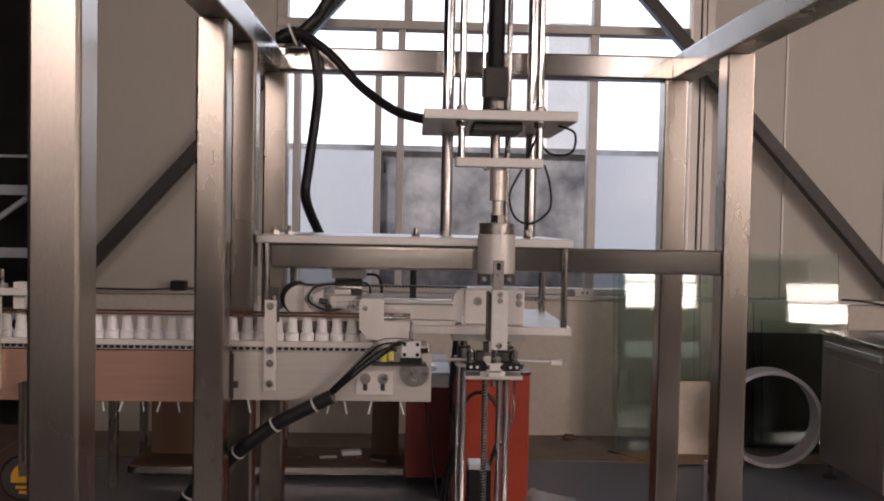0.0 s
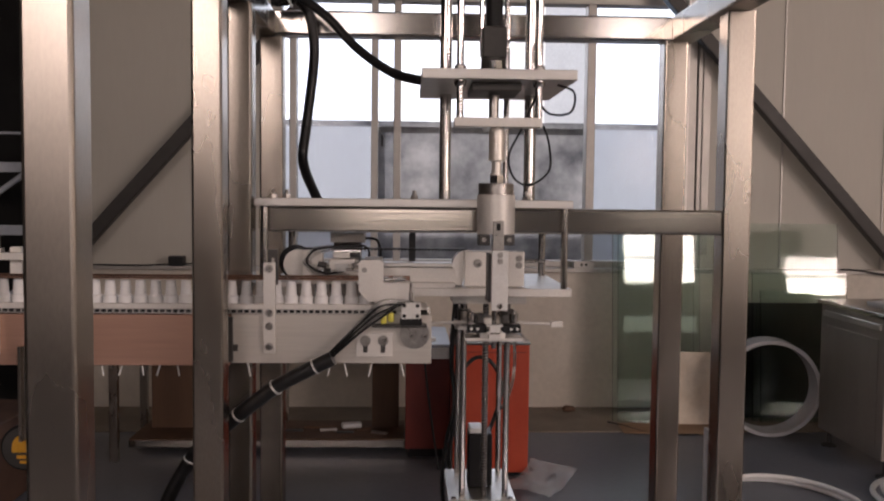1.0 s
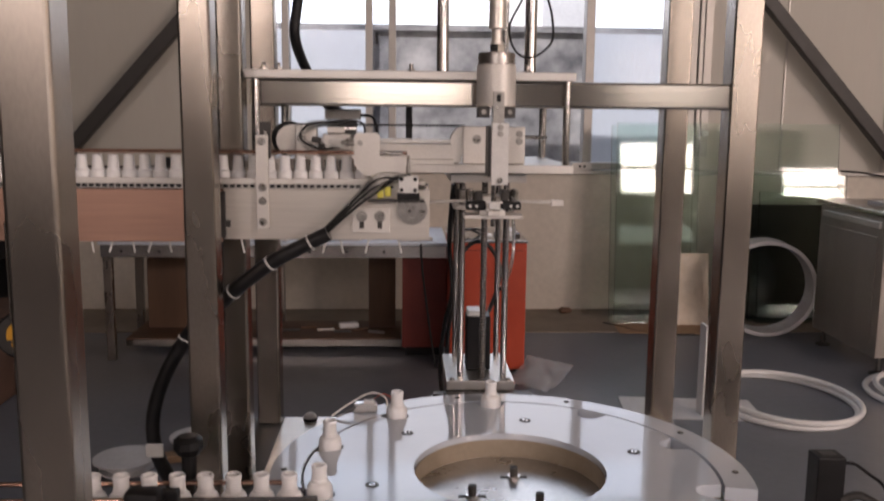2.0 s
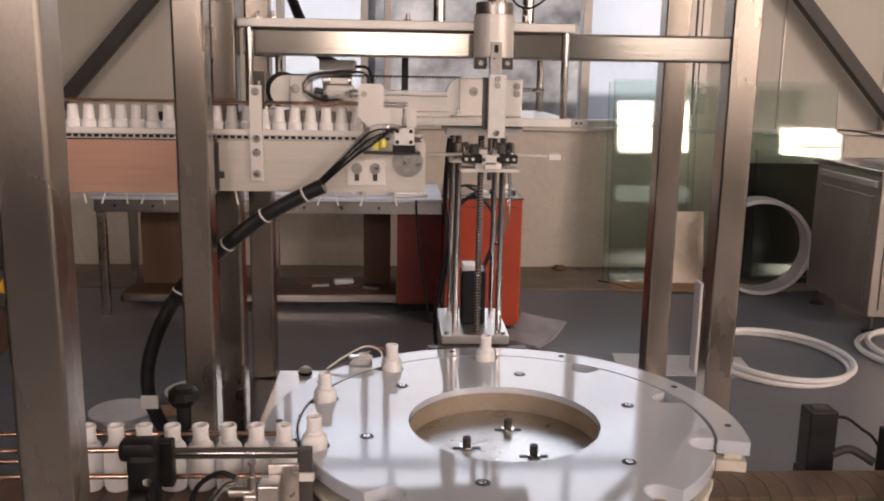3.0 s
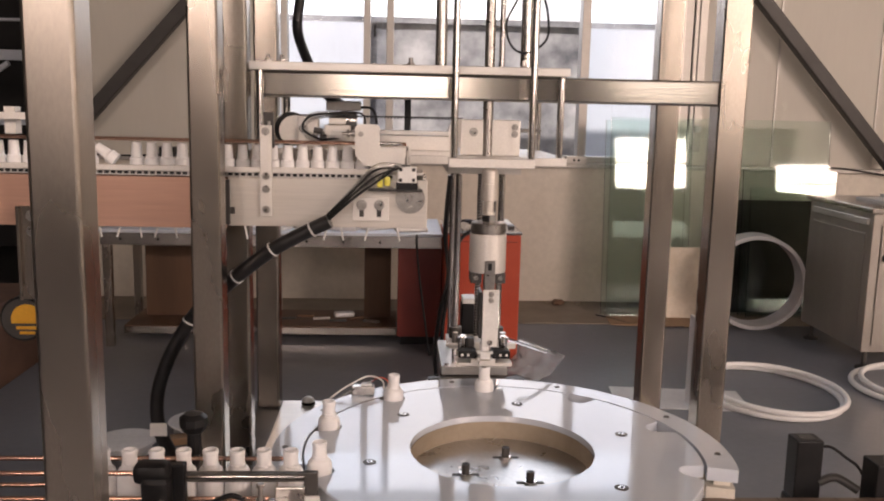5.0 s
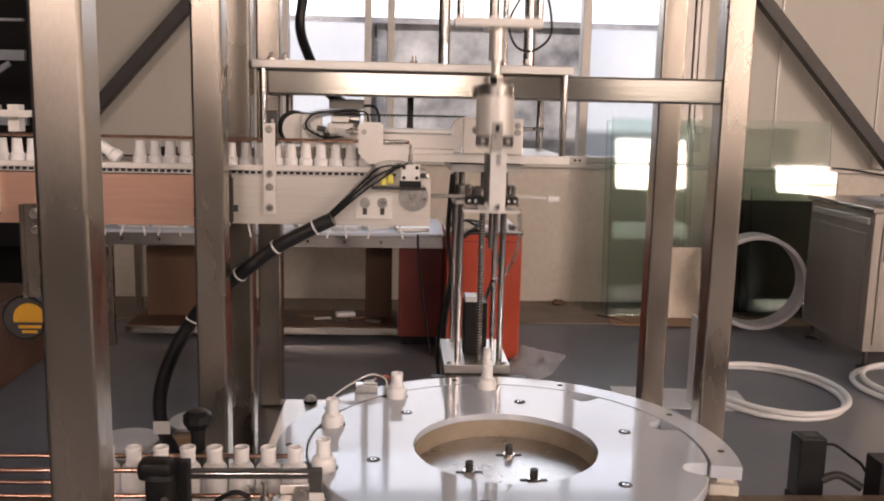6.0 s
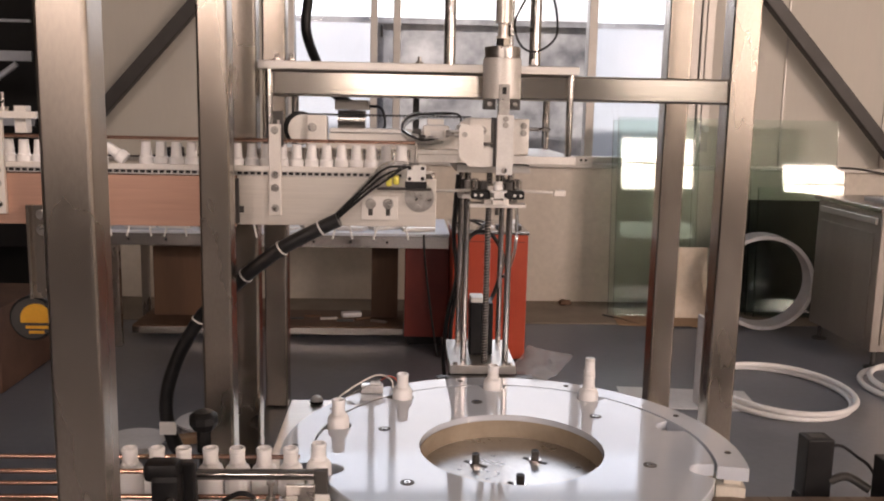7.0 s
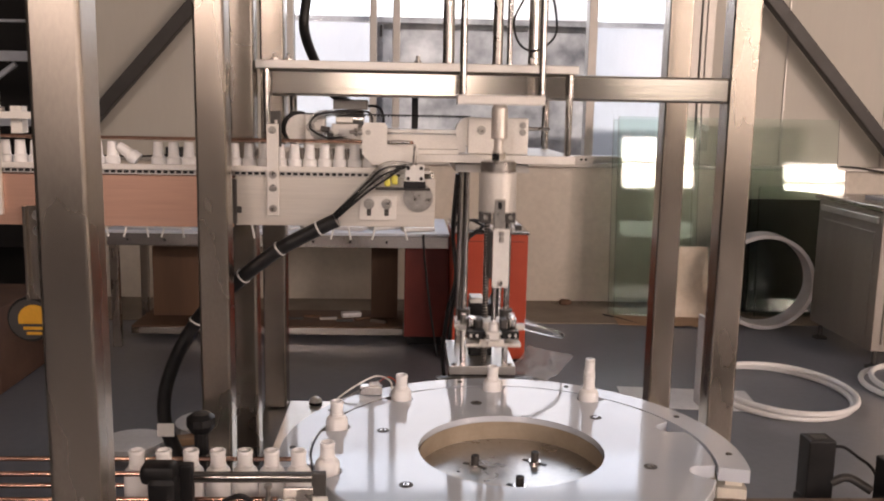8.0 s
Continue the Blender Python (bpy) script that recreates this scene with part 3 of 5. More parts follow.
for pts in ([(0.04, 2.26, 1.16), (0.032, 2.29, 1.0), (0.042, 2.28, 0.86), (0.022, 2.30, 0.75), (0.012, 2.34, 0.60), (0.03, 2.36, 0.46)],
            [(0.045, 2.29, 1.14), (0.036, 2.33, 0.98), (0.046, 2.31, 0.84), (0.032, 2.33, 0.68), (0.04, 2.37, 0.46)],
            [(0.05, 2.31, 0.80), (0.053, 2.31, 0.88), (0.068, 2.32, 0.95), (0.107, 2.33, 0.987), (0.150, 2.33, 0.975), (0.180, 2.32, 0.92), (0.172, 2.30, 0.86), (0.145, 2.24, 0.81), (0.13, 2.19, 0.80)]):
    lift.part("cable", P(pts, 0.0065, 10, 0.12, 0.005), HOSE, "black drive cable")

grip = Assembly("gripper", "bright metal gripper with two jaws and black fingers", "machine part", (0.109, 2.06, 1.135))
side_arms = []
for s in (-1, 1):
    arm = grip.part("side_arm", R(((0.109 + s * 0.048, 1.96, 1.143), (0.109 + s * 0.178, 1.96, 1.139), 0.0042), seg=14), PALE, "thin side arm")
    side_arms.append((arm, s))
    if s > 0:
        grip.part("arm_end", B(((0.262, 1.952, 1.131), (0.292, 1.968, 1.146)), bevel=0.002), PALE, parent=arm)
grip.part("carriage", B(((0.028, 2.03, 1.115), (0.19, 2.1, 1.132)), bevel=0.001), PALE)
for x in (0.052, 0.165):
    grip.part("linear_bearing", L([(0.0088, 0), (0.017, 0), (0.017, 0.03), (0.0088, 0.03)], (x, 2.06, 1.133)), BRACE)
grip.part("screw_nut", L([(0.008, 0), (0.016, 0), (0.016, 0.018), (0.008, 0.018)], (0.109, 2.06, 1.095)), BRACE)
for s in (-1, 1):
    bm = extrude_outline([(0.109 + s * a, 2.03 - c) for a, c in ((0.075, 0), (0.075, 0.03), (0.045, 0.035), (0.030, 0.10), (0.030, 0.165), (0.012, 0.172), (0.012, 0.158), (0.020, 0.15), (0.018, 0.09), (0.025, 0.0))], 1.118, 1.130)
    grip.part("jaw", bm, PALE)
    grip.part("jaw_finger", B(((0.112 + s * 0.019, 1.862, 1.1305), (0.112 + s * 0.064, 1.90, 1.150)), bevel=0.003), BLACK, "black jaw finger")
    grip.screw((0.112 + s * 0.040, 1.862, 1.140), (0, -1, 0), 0.0026, 0.002, material=TIE)
    grip.screw((0.112 + s * 0.055, 1.862, 1.140), (0, -1, 0), 0.0026, 0.002, material=TIE)
    grip.part("spring_pin", R(((0.112 + s * 0.052, 1.915, 1.1305), (0.112 + s * 0.052, 1.915, 1.172), 0.011), ((0.112 + s * 0.052, 1.915, 1.172), (0.112 + s * 0.052, 1.915, 1.176), 0.007)), CHROME)
    grip.part("link_block", B(((0.112 + s * 0.022, 1.905, 1.1305), (0.112 + s * 0.039, 1.94, 1.17)), bevel=0.003), BRACE)
    grip.part("spring_pin", R(((0.109 + s * 0.062, 1.99, 1.13), (0.109 + s * 0.062, 1.99, 1.165), 0.008), seg=14), BOLT)
grip.part("centre_block", B(((0.085, 1.92, 1.131), (0.135, 1.98, 1.158)), bevel=0.003), PALE)
grip.part("front_plate", B(((0.045, 1.868, 1.1095), (0.182, 1.93, 1.1175)), bevel=0.001), PALE)
bm = B(((0.099, 1.845, 1.133), (0.125, 1.861, 1.152)), bevel=0.003)
for s in (-1, 1):
    for z in (1.130, 1.147):
        add_box(bm, (0.112 + s * 0.012, 1.847, z), (0.112 + s * 0.019, 1.859, z + 0.006), 0.001)
grip.part("guide_block", bm, TIE, "small white guide block with four feet")
grip.part("lower_foot", B(((0.098, 1.85, 1.118), (0.126, 1.87, 1.1295)), bevel=0.001), PALE)

hose_loop = Assembly("air_hose", "clear bent air hose of the gripper", "hose", (0.15, 2.05, 1.13))
hose_loop.part("hose", P([(0.15, 2.05, 1.13), (0.19, 2.05, 1.135), (0.255, 2.05, 1.10), (0.285, 2.05, 1.03), (0.27, 2.05, 0.96), (0.21, 2.05, 0.915), (0.155, 2.05, 0.905)], 0.0045, 12), CLEARTUBE)

# pusher: belt unit on the base plate and its carriage
rail = Assembly("pusher_rail", "pale aluminium belt-driven linear rail", "linear rail", (-0.1, 1.97, 1.2335))
rail.part("rail_body", B(((-0.30, 1.945, 1.236), (0.04, 2.0, 1.279)), bevel=0.0015), PALE)
rail.part("rail_groove", B(((-0.298, 1.943, 1.281), (0.036, 1.99, 1.291)), bevel=0.001), PLATE)
rail.part("rail_strip", B(((-0.45, 1.9, 1.2336), (0.02, 1.94, 1.2445)), bevel=0.001), PALE)
for x0, x1, lab in ((-0.372, -0.303, ""), (0.042, 0.19, "")):
    rail.part("end_block", B(((x0 + (0.02 if x0 < 0 else 0), 1.925, 1.2345), (x1, 1.937, 1.322)), bevel=0.003), PALE)
    rail.part("end_block_back", B(((x0 + 0.01, 1.99, 1.2345), (x1 - 0.005, 2.03, 1.318)), bevel=0.003), PALE)
rail.part("pulley", R(((-0.362, 1.94, 1.286), (-0.362, 1.985, 1.286), 0.036), seg=36), PALE)
rail.part("pulley_flange", R(((-0.374, 1.99, 1.288), (-0.374, 2.0, 1.288), 0.042), seg=36), BLACK, "black pulley flange")
rail.part("pulley", R(((0.05, 1.94, 1.287), (0.05, 1.985, 1.287), 0.036), seg=36), PALE)
for x in (-0.338, 0.075):
    rail.screw((x, 1.925, 1.292), (0, -1, 0), 0.008)
for x, z in ((0.176, 1.305), (0.176, 1.288)):
    rail.screw((x, 1.925, z), (0, -1, 0), 0.006)
rail.part("stop_screw", R(((0.19, 1.95, 1.297), (0.245, 1.95, 1.297), 0.0045), seg=10), BOLT)
bm = B(((-0.36, 1.95, 1.3225), (0.05, 1.975, 1.3255)))
for k in range(48):
    add_box(bm, (-0.352 + k * 0.0083, 1.95, 1.3195), (-0.348 + k * 0.0083, 1.975, 1.3224))
rail.part("toothed_belt", bm, BLACK, "black toothed belt")
rail.part("motor", R(((-0.285, 2.06, 1.31), (-0.215, 2.06, 1.31), 0.024), seg=28), CHROME)
rail.part("motor_box", B(((-0.292, 2.03, 1.335), (-0.205, 2.10, 1.36)), bevel=0.003), FRAME, "grey motor terminal box")
rail.part("motor_foot", B(((-0.28, 2.04, 1.2345), (-0.22, 2.08, 1.29)), bevel=0.002), PALE)
rail.part("motor_cable", P([(-0.205, 2.06, 1.345), (-0.175, 2.06, 1.34), (-0.165, 2.06, 1.30), (-0.18, 2.06, 1.26)], 0.0035, 10), BLACK)

pusher = Assembly("pusher_carriage", "pale pusher carriage with cylinder, cables and L-shaped arm", "machine part", (-0.16, 1.9, 1.25))
bm = extrude_outline([(-0.183, 1.214), (-0.085, 1.214), (-0.079, 1.221), (-0.079, 1.250), (-0.085, 1.257), (-0.150, 1.257), (-0.150, 1.301), (-0.157, 1.308), (-0.200, 1.308), (-0.206, 1.301), (-0.206, 1.238)], 1.772, 1.786, 1)
pusher.part("arm", bm, PALE)
pusher.part("saddle", B(((-0.2, 1.7865, 1.2945), (-0.158, 1.97, 1.304)), bevel=0.001), PALE)
pusher.part("cylinder", B(((-0.285, 1.90, 1.266), (-0.222, 1.925, 1.302)), bevel=0.003), PALE)
pusher.part("cylinder_top", B(((-0.275, 1.90, 1.304), (-0.235, 1.925, 1.318)), bevel=0.002), PALE)
pusher.part("piston", R(((-0.222, 1.9, 1.283), (-0.19, 1.9, 1.283), 0.004), ((-0.231, 1.895, 1.283), (-0.224, 1.895, 1.283), 0.009)), BOLT)
pusher.part("arm_bolt", R(((-0.215, 1.779, 1.286), (-0.206, 1.779, 1.286), 0.006), ((-0.235, 1.779, 1.286), (-0.215, 1.779, 1.286), 0.0035)), BOLT)
pusher.part("rod_end", R(((-0.150, 1.776, 1.265), (-0.100, 1.776, 1.265), 0.0045)), CHROME)
pusher.screw((-0.193, 1.772, 1.286), (0, -1, 0), 0.0045)
for i, (h, r) in enumerate(((0.0, 0.0032), (0.006, 0.0035), (-0.006, 0.003), (0.012, 0.003))):
    pusher.part("air_line", P([(-0.235, 1.905, 1.27 + h), (-0.29, 1.893 - h, 1.262 + h), (-0.335, 1.892, 1.285 + h), (-0.32, 1.90, 1.315 + h), (-0.27, 1.93, 1.326 + h * 0.5), (-0.20, 1.95, 1.33), (-0.19, 1.96, 1.30)], r * 0.75, 10), BLACK if i == 1 else CLEARTUBE, "looped air line")
pusher.part("sensor", B(((-0.268, 1.893, 1.272), (-0.236, 1.899, 1.290)), bevel=0.001), TIE)
pusher.part("fitting", R(((-0.295, 1.898, 1.272), (-0.28, 1.898, 1.272), 0.008), ((-0.31, 1.898, 1.290), (-0.29, 1.898, 1.286), 0.007)), BRACE)

# upper conveyor that brings the sleeves
conv = Assembly("sleeve_conveyor", "narrow steel conveyor with a copper-pink reflection painted on its side plate, carrying white sleeves", "conveyor", (-0.8, 1.83, 1.0))
conv.part("side_plate", B(((-0.493, 1.78, 1.072), (-0.04, 1.787, 1.183)), bevel=0.001), SATIN)
# Left plate gets its warm reflection from the colour.
conv.part("side_plate_warm", B(((-2.3, 1.779, 1.066), (-0.497, 1.787, 1.181)), bevel=0.001), WARMSTEEL, "steel side plate, copper-pink reflection painted in")
conv.part("back_plate", B(((-2.3, 1.885, 1.072), (-0.04, 1.892, 1.19)), bevel=0.001), STEEL_X)
conv.part("end_plate", B(((-0.047, 1.7875, 1.09), (-0.041, 1.884, 1.18))), STEEL)
conv.part("joint_bracket", B(((-0.502, 1.768, 1.076), (-0.488, 1.7785, 1.178)), ((-0.488, 1.774, 1.10), (-0.478, 1.7795, 1.115))), BRACE)
conv.part("deck", B(((-2.3, 1.79, 1.194), (-0.05, 1.882, 1.2)), bevel=0.001), PALE)
conv.part("front_strip", B(((-2.3, 1.776, 1.1945), (-0.13, 1.7895, 1.2065)), bevel=0.001), PALE, "pale wear strip")
bm = bmesh.new()
for k in range(150):
    add_box(bm, (-2.29 + k * 0.0145, 1.7795, 1.1868), (-2.2808 + k * 0.0145, 1.7885, 1.1928))
conv.part("chain_link", bm, BLACK, "row of black chain links")
conv.part("chain_rail", B(((-2.3, 1.783, 1.1835), (-0.1, 1.7885, 1.1945))), PLATE)
conv.part("guide_rod", R(((-2.3, 1.80, 1.2625), (-0.09, 1.80, 1.2625), 0.0028), seg=10), ROD)
conv.part("guide_rod", R(((-2.3, 1.865, 1.2625), (-0.09, 1.865, 1.2625), 0.0028), seg=10), ROD)
conv.part("guide_strip", B(((-0.36, 1.866, 1.2005), (-0.10, 1.87, 1.245))), STEEL_X)
strip = conv.part("rail_bracket", B(((-0.4185, 1.766, 1.096), (-0.3925, 1.7785, 1.301)), bevel=0.001), PALE, "perforated flat bracket")
for z in (1.288, 1.188, 1.158, 1.112):
    conv.screw((-0.4055, 1.766, z), (0, -1, 0), 0.0065, parent=strip)
conv.part("bracket_post", B(((-0.412, 1.785, 1.25), (-0.39, 1.80, 1.33))), BRACE)
conv.part("bracket_post", R(((-0.40, 1.79, 1.20), (-0.40, 1.79, 1.31), 0.006)), BOLT)
strip2 = conv.part("rail_bracket", B(((-1.035, 1.766, 1.09), (-1.005, 1.7785, 1.30)), bevel=0.001), PALE, "perforated flat bracket")
for z in (1.288, 1.188, 1.158, 1.112):
    conv.screw((-1.02, 1.766, z), (0, -1, 0), 0.0065, parent=strip2)
conv.part("rail_arm", B(((-1.03, 1.77, 1.303), (-0.93, 1.79, 1.318)), ((-0.99, 1.80, 1.27), (-0.965, 1.83, 1.33))), PALE)
conv.part("adjust_stud", R(((-1.01, 1.79, 1.318), (-1.01, 1.79, 1.36), 0.004), ((-1.01, 1.79, 1.318), (-1.01, 1.79, 1.328), 0.012)), BOLT)
conv.part("bearing_disc", R(((-0.079, 1.772, 1.141), (-0.079, 1.7795, 1.141), 0.034), ((-0.079, 1.768, 1.147), (-0.079, 1.772, 1.147), 0.018)), BOLT)
conv.screw((-0.079, 1.768, 1.147), (0, -1, 0), 0.009)
conv.screw((-0.079, 1.772, 1.118), (0, -1, 0), 0.006)
tens = conv.part("tension_plate", B(((-0.211, 1.774, 1.088), (-0.128, 1.7795, 1.142)), bevel=0.001), PALE, "pale slotted tension plate")
for x in (-0.19, -0.15):
    conv.part("slot", B(((x - 0.005, 1.7725, 1.098), (x + 0.005, 1.7738, 1.128))), BRACE, parent=tens)
    conv.screw((x, 1.774, 1.125), (0, -1, 0), 0.009, parent=tens)
conv.part("valve_shelf", B(((-0.175, 1.745, 1.1595), (-0.052, 1.779, 1.164)), bevel=0.001), BRACE)
valve = conv.part("valve_block", B(((-0.109, 1.735, 1.180), (-0.066, 1.765, 1.217)), bevel=0.002), TIE, "white air valve block")
for x in (-0.102, -0.073):
    for z in (1.187, 1.21):
        conv.part("port", R(((x, 1.7335, z), (x, 1.7348, z), 0.0042), seg=12), BLACK, parent=valve)
conv.part("valve_base", B(((-0.112, 1.737, 1.165), (-0.063, 1.768, 1.1795)), bevel=0.002), BLACK)
for x, z in ((-0.148, 1.178), (-0.132, 1.182)):
    conv.part("push_fitting", B(((x - 0.007, 1.738, z - 0.010), (x + 0.007, 1.756, z + 0.011)), bevel=0.004), YELLOWGREEN, "yellow push-in fitting")
conv.part("fitting_stub", R(((-0.088, 1.75, 1.217), (-0.088, 1.75, 1.238), 0.005), ((-0.088, 1.75, 1.238), (-0.088, 1.75, 1.262), 0.003)), BOLT)
for i, x in enumerate((-0.79, -0.74, -0.70, -0.655, -0.62, -0.565, -0.46, -0.27, -0.24, -0.175, -0.11)):
    conv.part("wire_end", R(((x, 1.80, 1.072), (x + 0.008 * (-1) ** i, 1.79, 1.04), 0.0022), seg=8), TIE)
for x in (-1.15,):
    conv.part("leg", hollow_tube((x, 1.79, 0), (x + 0.042, 1.835, 1.066), 2), STEEL)
conv.part("leg", hollow_tube((-2.2, 1.80, 0), (-2.15, 1.85, 1.066), 2), STEEL)

leg_plate = conv.part("leg_plate", B(((-0.955, 1.762, 0.898), (-0.905, 1.7695, 1.112)), bevel=0.001), STEEL, "bolted steel leg plate")
conv.part("edge_fold", B(((-0.957, 1.752, 0.898), (-0.950, 1.7618, 1.112)), bevel=0.001), STEEL, parent=leg_plate)
for z in (1.09, 1.055):
    conv.screw((-0.926, 1.7615, z), (0, -1, 0), 0.009, parent=leg_plate)

# bundle of air lines from the valve
bundle = Assembly("hose_bundle", "black corrugated hose bundle held with white cable ties", "hose", (-0.4, 1.75, 0.45))
line = [(-0.26, 1.735, 1.092), (-0.30, 1.74, 1.072), (-0.389, 1.75, 1.023), (-0.475, 1.772, 0.955), (-0.55, 1.815, 0.885), (-0.603, 1.85, 0.828), (-0.655, 1.85, 0.735), (-0.684, 1.85, 0.642), (-0.681, 1.85, 0.555), (-0.645, 1.86, 0.46)]
bundle.part("hose", P(line, 0.0168, 18, 0.035, 0.0030), HOSE)
for k in range(9):
    o = 0.0045 * (k - 4)
    bundle.part("air_line", P([(-0.115 + 0.004 * k, 1.742, 1.212 + 0.003 * (k % 3)), (-0.15, 1.736 - 0.003 * k, 1.204 + o), (-0.19, 1.735, 1.172 + o * 0.8), (-0.235, 1.735, 1.128 + o * 0.5), (-0.28, 1.738, 1.084 + o * 0.35)], 0.0030, 14), (BLACK, CLEARTUBE, CLEARTUBE)[k % 3])
for i in (1, 2, 3, 5):
    p, q = Vector(line[i]), Vector(line[i + 1])
    d = (q - p).normalized()
    bundle.part("cable_tie", R((p - d * 0.0018, p + d * 0.0018, 0.0182), seg=20), TIE, "white cable tie")
bundle.part("tag", B(((-0.698, 1.825, 0.548), (-0.658, 1.831, 0.58)), bevel=0.001), TIE, "white paper tag")

top_hose = Assembly("overhead_hose", "thick black corrugated hoses tied to the frame corner", "hose", (-0.43, 2.25, 1.98))
top_hose.part("hose", P([(-0.45, 2.20, 1.985), (-0.42, 2.24, 2.0), (-0.375, 2.25, 1.96), (-0.358, 2.25, 1.88), (-0.36, 2.25, 1.797), (-0.379, 2.25, 1.64), (-0.387, 2.25, 1.546), (-0.365, 2.35, 1.46), (-0.33, 2.365, 1.39), (-0.27, 2.30, 1.35), (-0.25, 2.12, 1.345)], 0.0145, 16, 0.08, 0.005), HOSE)
top_hose.part("hose", P([(-0.45, 2.19, 1.975), (-0.40, 2.18, 1.985), (-0.317, 2.15, 1.928), (-0.233, 2.12, 1.84), (-0.141, 2.06, 1.77), (-0.067, 2.0, 1.742)], 0.0125, 16, 0.08, 0.005), HOSE)
top_hose.part("hose", P([(-0.47, 2.22, 1.98), (-0.42, 2.22, 1.985), (-0.366, 2.22, 2.03), (-0.32, 2.22, 2.10), (-0.22, 2.22, 2.26), (-0.05, 2.2, 2.6), (-0.03, 2.15, 2.72)], 0.0165, 16, 0.08, 0.005), HOSE)
top_hose.part("cable_tie", R(((-0.425, 2.2, 1.985), (-0.420, 2.2, 1.987), 0.030), seg=20), TIE)

# ---- star wheel, guide and bottles ----
CX, CY, RC = 0.116, 1.500, 0.386
PITCH = radians(36)


def star_outline(theta, rb=0.027, big=0.4085):
    k = round((theta - math.pi / 2) / PITCH)
    d = theta - math.pi / 2 - k * PITCH
    s = RC * math.sin(d)
    if abs(s) < rb * 1.25:
        u = abs(s) / rb
        inner = RC * math.cos(d) - (rb * math.sqrt(max(0.0, 1 - u * u)) if u < 1 else 0)
        lip = max(0.0, (u - 1) / 0.25)
        return inner if u < 0.98 else min(big, inner + (big - inner) * lip)
    return big


def ring_disc(outer, inner, z0, z1, n=720):
    bm = bmesh.new()
    rows = []
    for f, z in ((outer, z0), (outer, z1 - 0.002), (lambda a: outer(a) - 0.002, z1), (inner, z1), (inner, z0)):
        rows.append([bm.verts.new((f(2 * math.pi * k / n) * math.cos(2 * math.pi * k / n), f(2 * math.pi * k / n) * math.sin(2 * math.pi * k / n), z)) for k in range(n)])
    for a, c in zip(rows, rows[1:] + rows[:1]):
        for k in range(n):
            bm.faces.new((a[k], a[(k + 1) % n], c[(k + 1) % n], c[k]))
    return bm


wheel = thing("star_wheel", "white plastic star wheel with round pockets for bottles", "star wheel", (CX, CY, 0.56))
part("top_disc", ring_disc(star_outline, lambda a: 0.1915, 0.067, 0.092), WHITE_PE, wheel)
part("lower_disc", ring_disc(star_outline, lambda a: 0.2045, 0.012, 0.040), SHADEDWHITE, wheel, "white plastic lower disc, tinted cream for shade")
part("spacer", ring_disc(lambda a: 0.31, lambda a: 0.2045, 0.0405, 0.0665, 160), SHADEDWHITE, wheel)
# Wall below the disc, darkened by colour for its shade.
part("inner_ring", ring_disc(lambda a: 0.1912, lambda a: 0.1885, 0.0005, 0.079, 160), SHADEDRING, wheel, "inner ring under the disc, shade painted in brown")
part("hub_plate", L([(0.001, 0.0), (0.188, 0.0), (0.188, 0.039), (0.001, 0.039)], seg=72), HUBSTEEL, wheel, "scuffed stainless hub plate")
for a in (76, 136, 196, 256, 316, 376):
    p = Vector((0.283 * math.cos(radians(a)), 0.283 * math.sin(radians(a)), 0.0921))
    part("screw_recess", L([(0.0065, 0.0001), (0.0135, 0.0001), (0.0135, 0.0008), (0.0125, 0.0012), (0.0065, 0.0004)], p, 28), BRACE, wheel)
    part("screw_head", L([(0.0005, 0.0002), (0.0064, 0.0002), (0.0064, 0.0016), (0.0058, 0.0022), (0.0005, 0.0022)], p, 24), CHROME, wheel)
    part("screw_socket", L([(0.0003, 0.0023), (0.0034, 0.0023), (0.0034, 0.0026), (0.0003, 0.0026)], p, 6), BLACK, wheel)
for a in (76, 192, 314):
    q = (0.077 * math.cos(radians(a)), 0.077 * math.sin(radians(a)))
    part("clamp_slot", B(((q[0] - 0.028, q[1] - 0.005, 0.0392), (q[0] + 0.028, q[1] + 0.005, 0.0402))), BRACE, wheel)
    part("washer", L([(0.001, 0.0403), (0.013, 0.0403), (0.013, 0.044), (0.001, 0.044)], (*q, 0), 20), CHROME, wheel)
    part("clamp_bolt", R(((*q, 0.0442), (*q, 0.063), 0.0085), seg=16), BRACE, wheel)
    part("socket", R(((*q, 0.0631), (*q, 0.0638), 0.005), seg=6), BLACK, wheel)
part("hub", R(((0, 0, -0.113), (0, 0, -0.002), 0.06), seg=32), STEEL, wheel)


def arc_plate(r0, r1, a0, a1, z0, z1, n=120):
    bm = bmesh.new()
    ang = [radians(a0 + (a1 - a0) * k / n) for k in range(n + 1)]
    pts = [(r1 * math.cos(a), r1 * math.sin(a)) for a in ang] + [(r0 * math.cos(a), r0 * math.sin(a)) for a in reversed(ang)]
    rows = [[bm.verts.new((*p, z)) for p in pts] for z in (z0, z1)]
    m = len(pts)
    for k in range(m):
        bm.faces.new((rows[0][k], rows[0][(k + 1) % m], rows[1][(k + 1) % m], rows[1][k]))
    for row in rows:
        for k in range(n):
            bm.faces.new((row[k], row[k + 1], row[m - 2 - k], row[m - 1 - k]))
    return bm


guide = thing("curved_bottle_guide", "curved white plastic bottle guide in two layers", "bottle guide", (CX, CY, 0.443))
part("top_layer", arc_plate(0.414, 0.474, -14, 192, 0.182, 0.209), WHITE_PE, guide)
part("lower_layer", arc_plate(0.414, 0.470, -14, 192, 0.140, 0.168), SHADEDWHITE, guide)
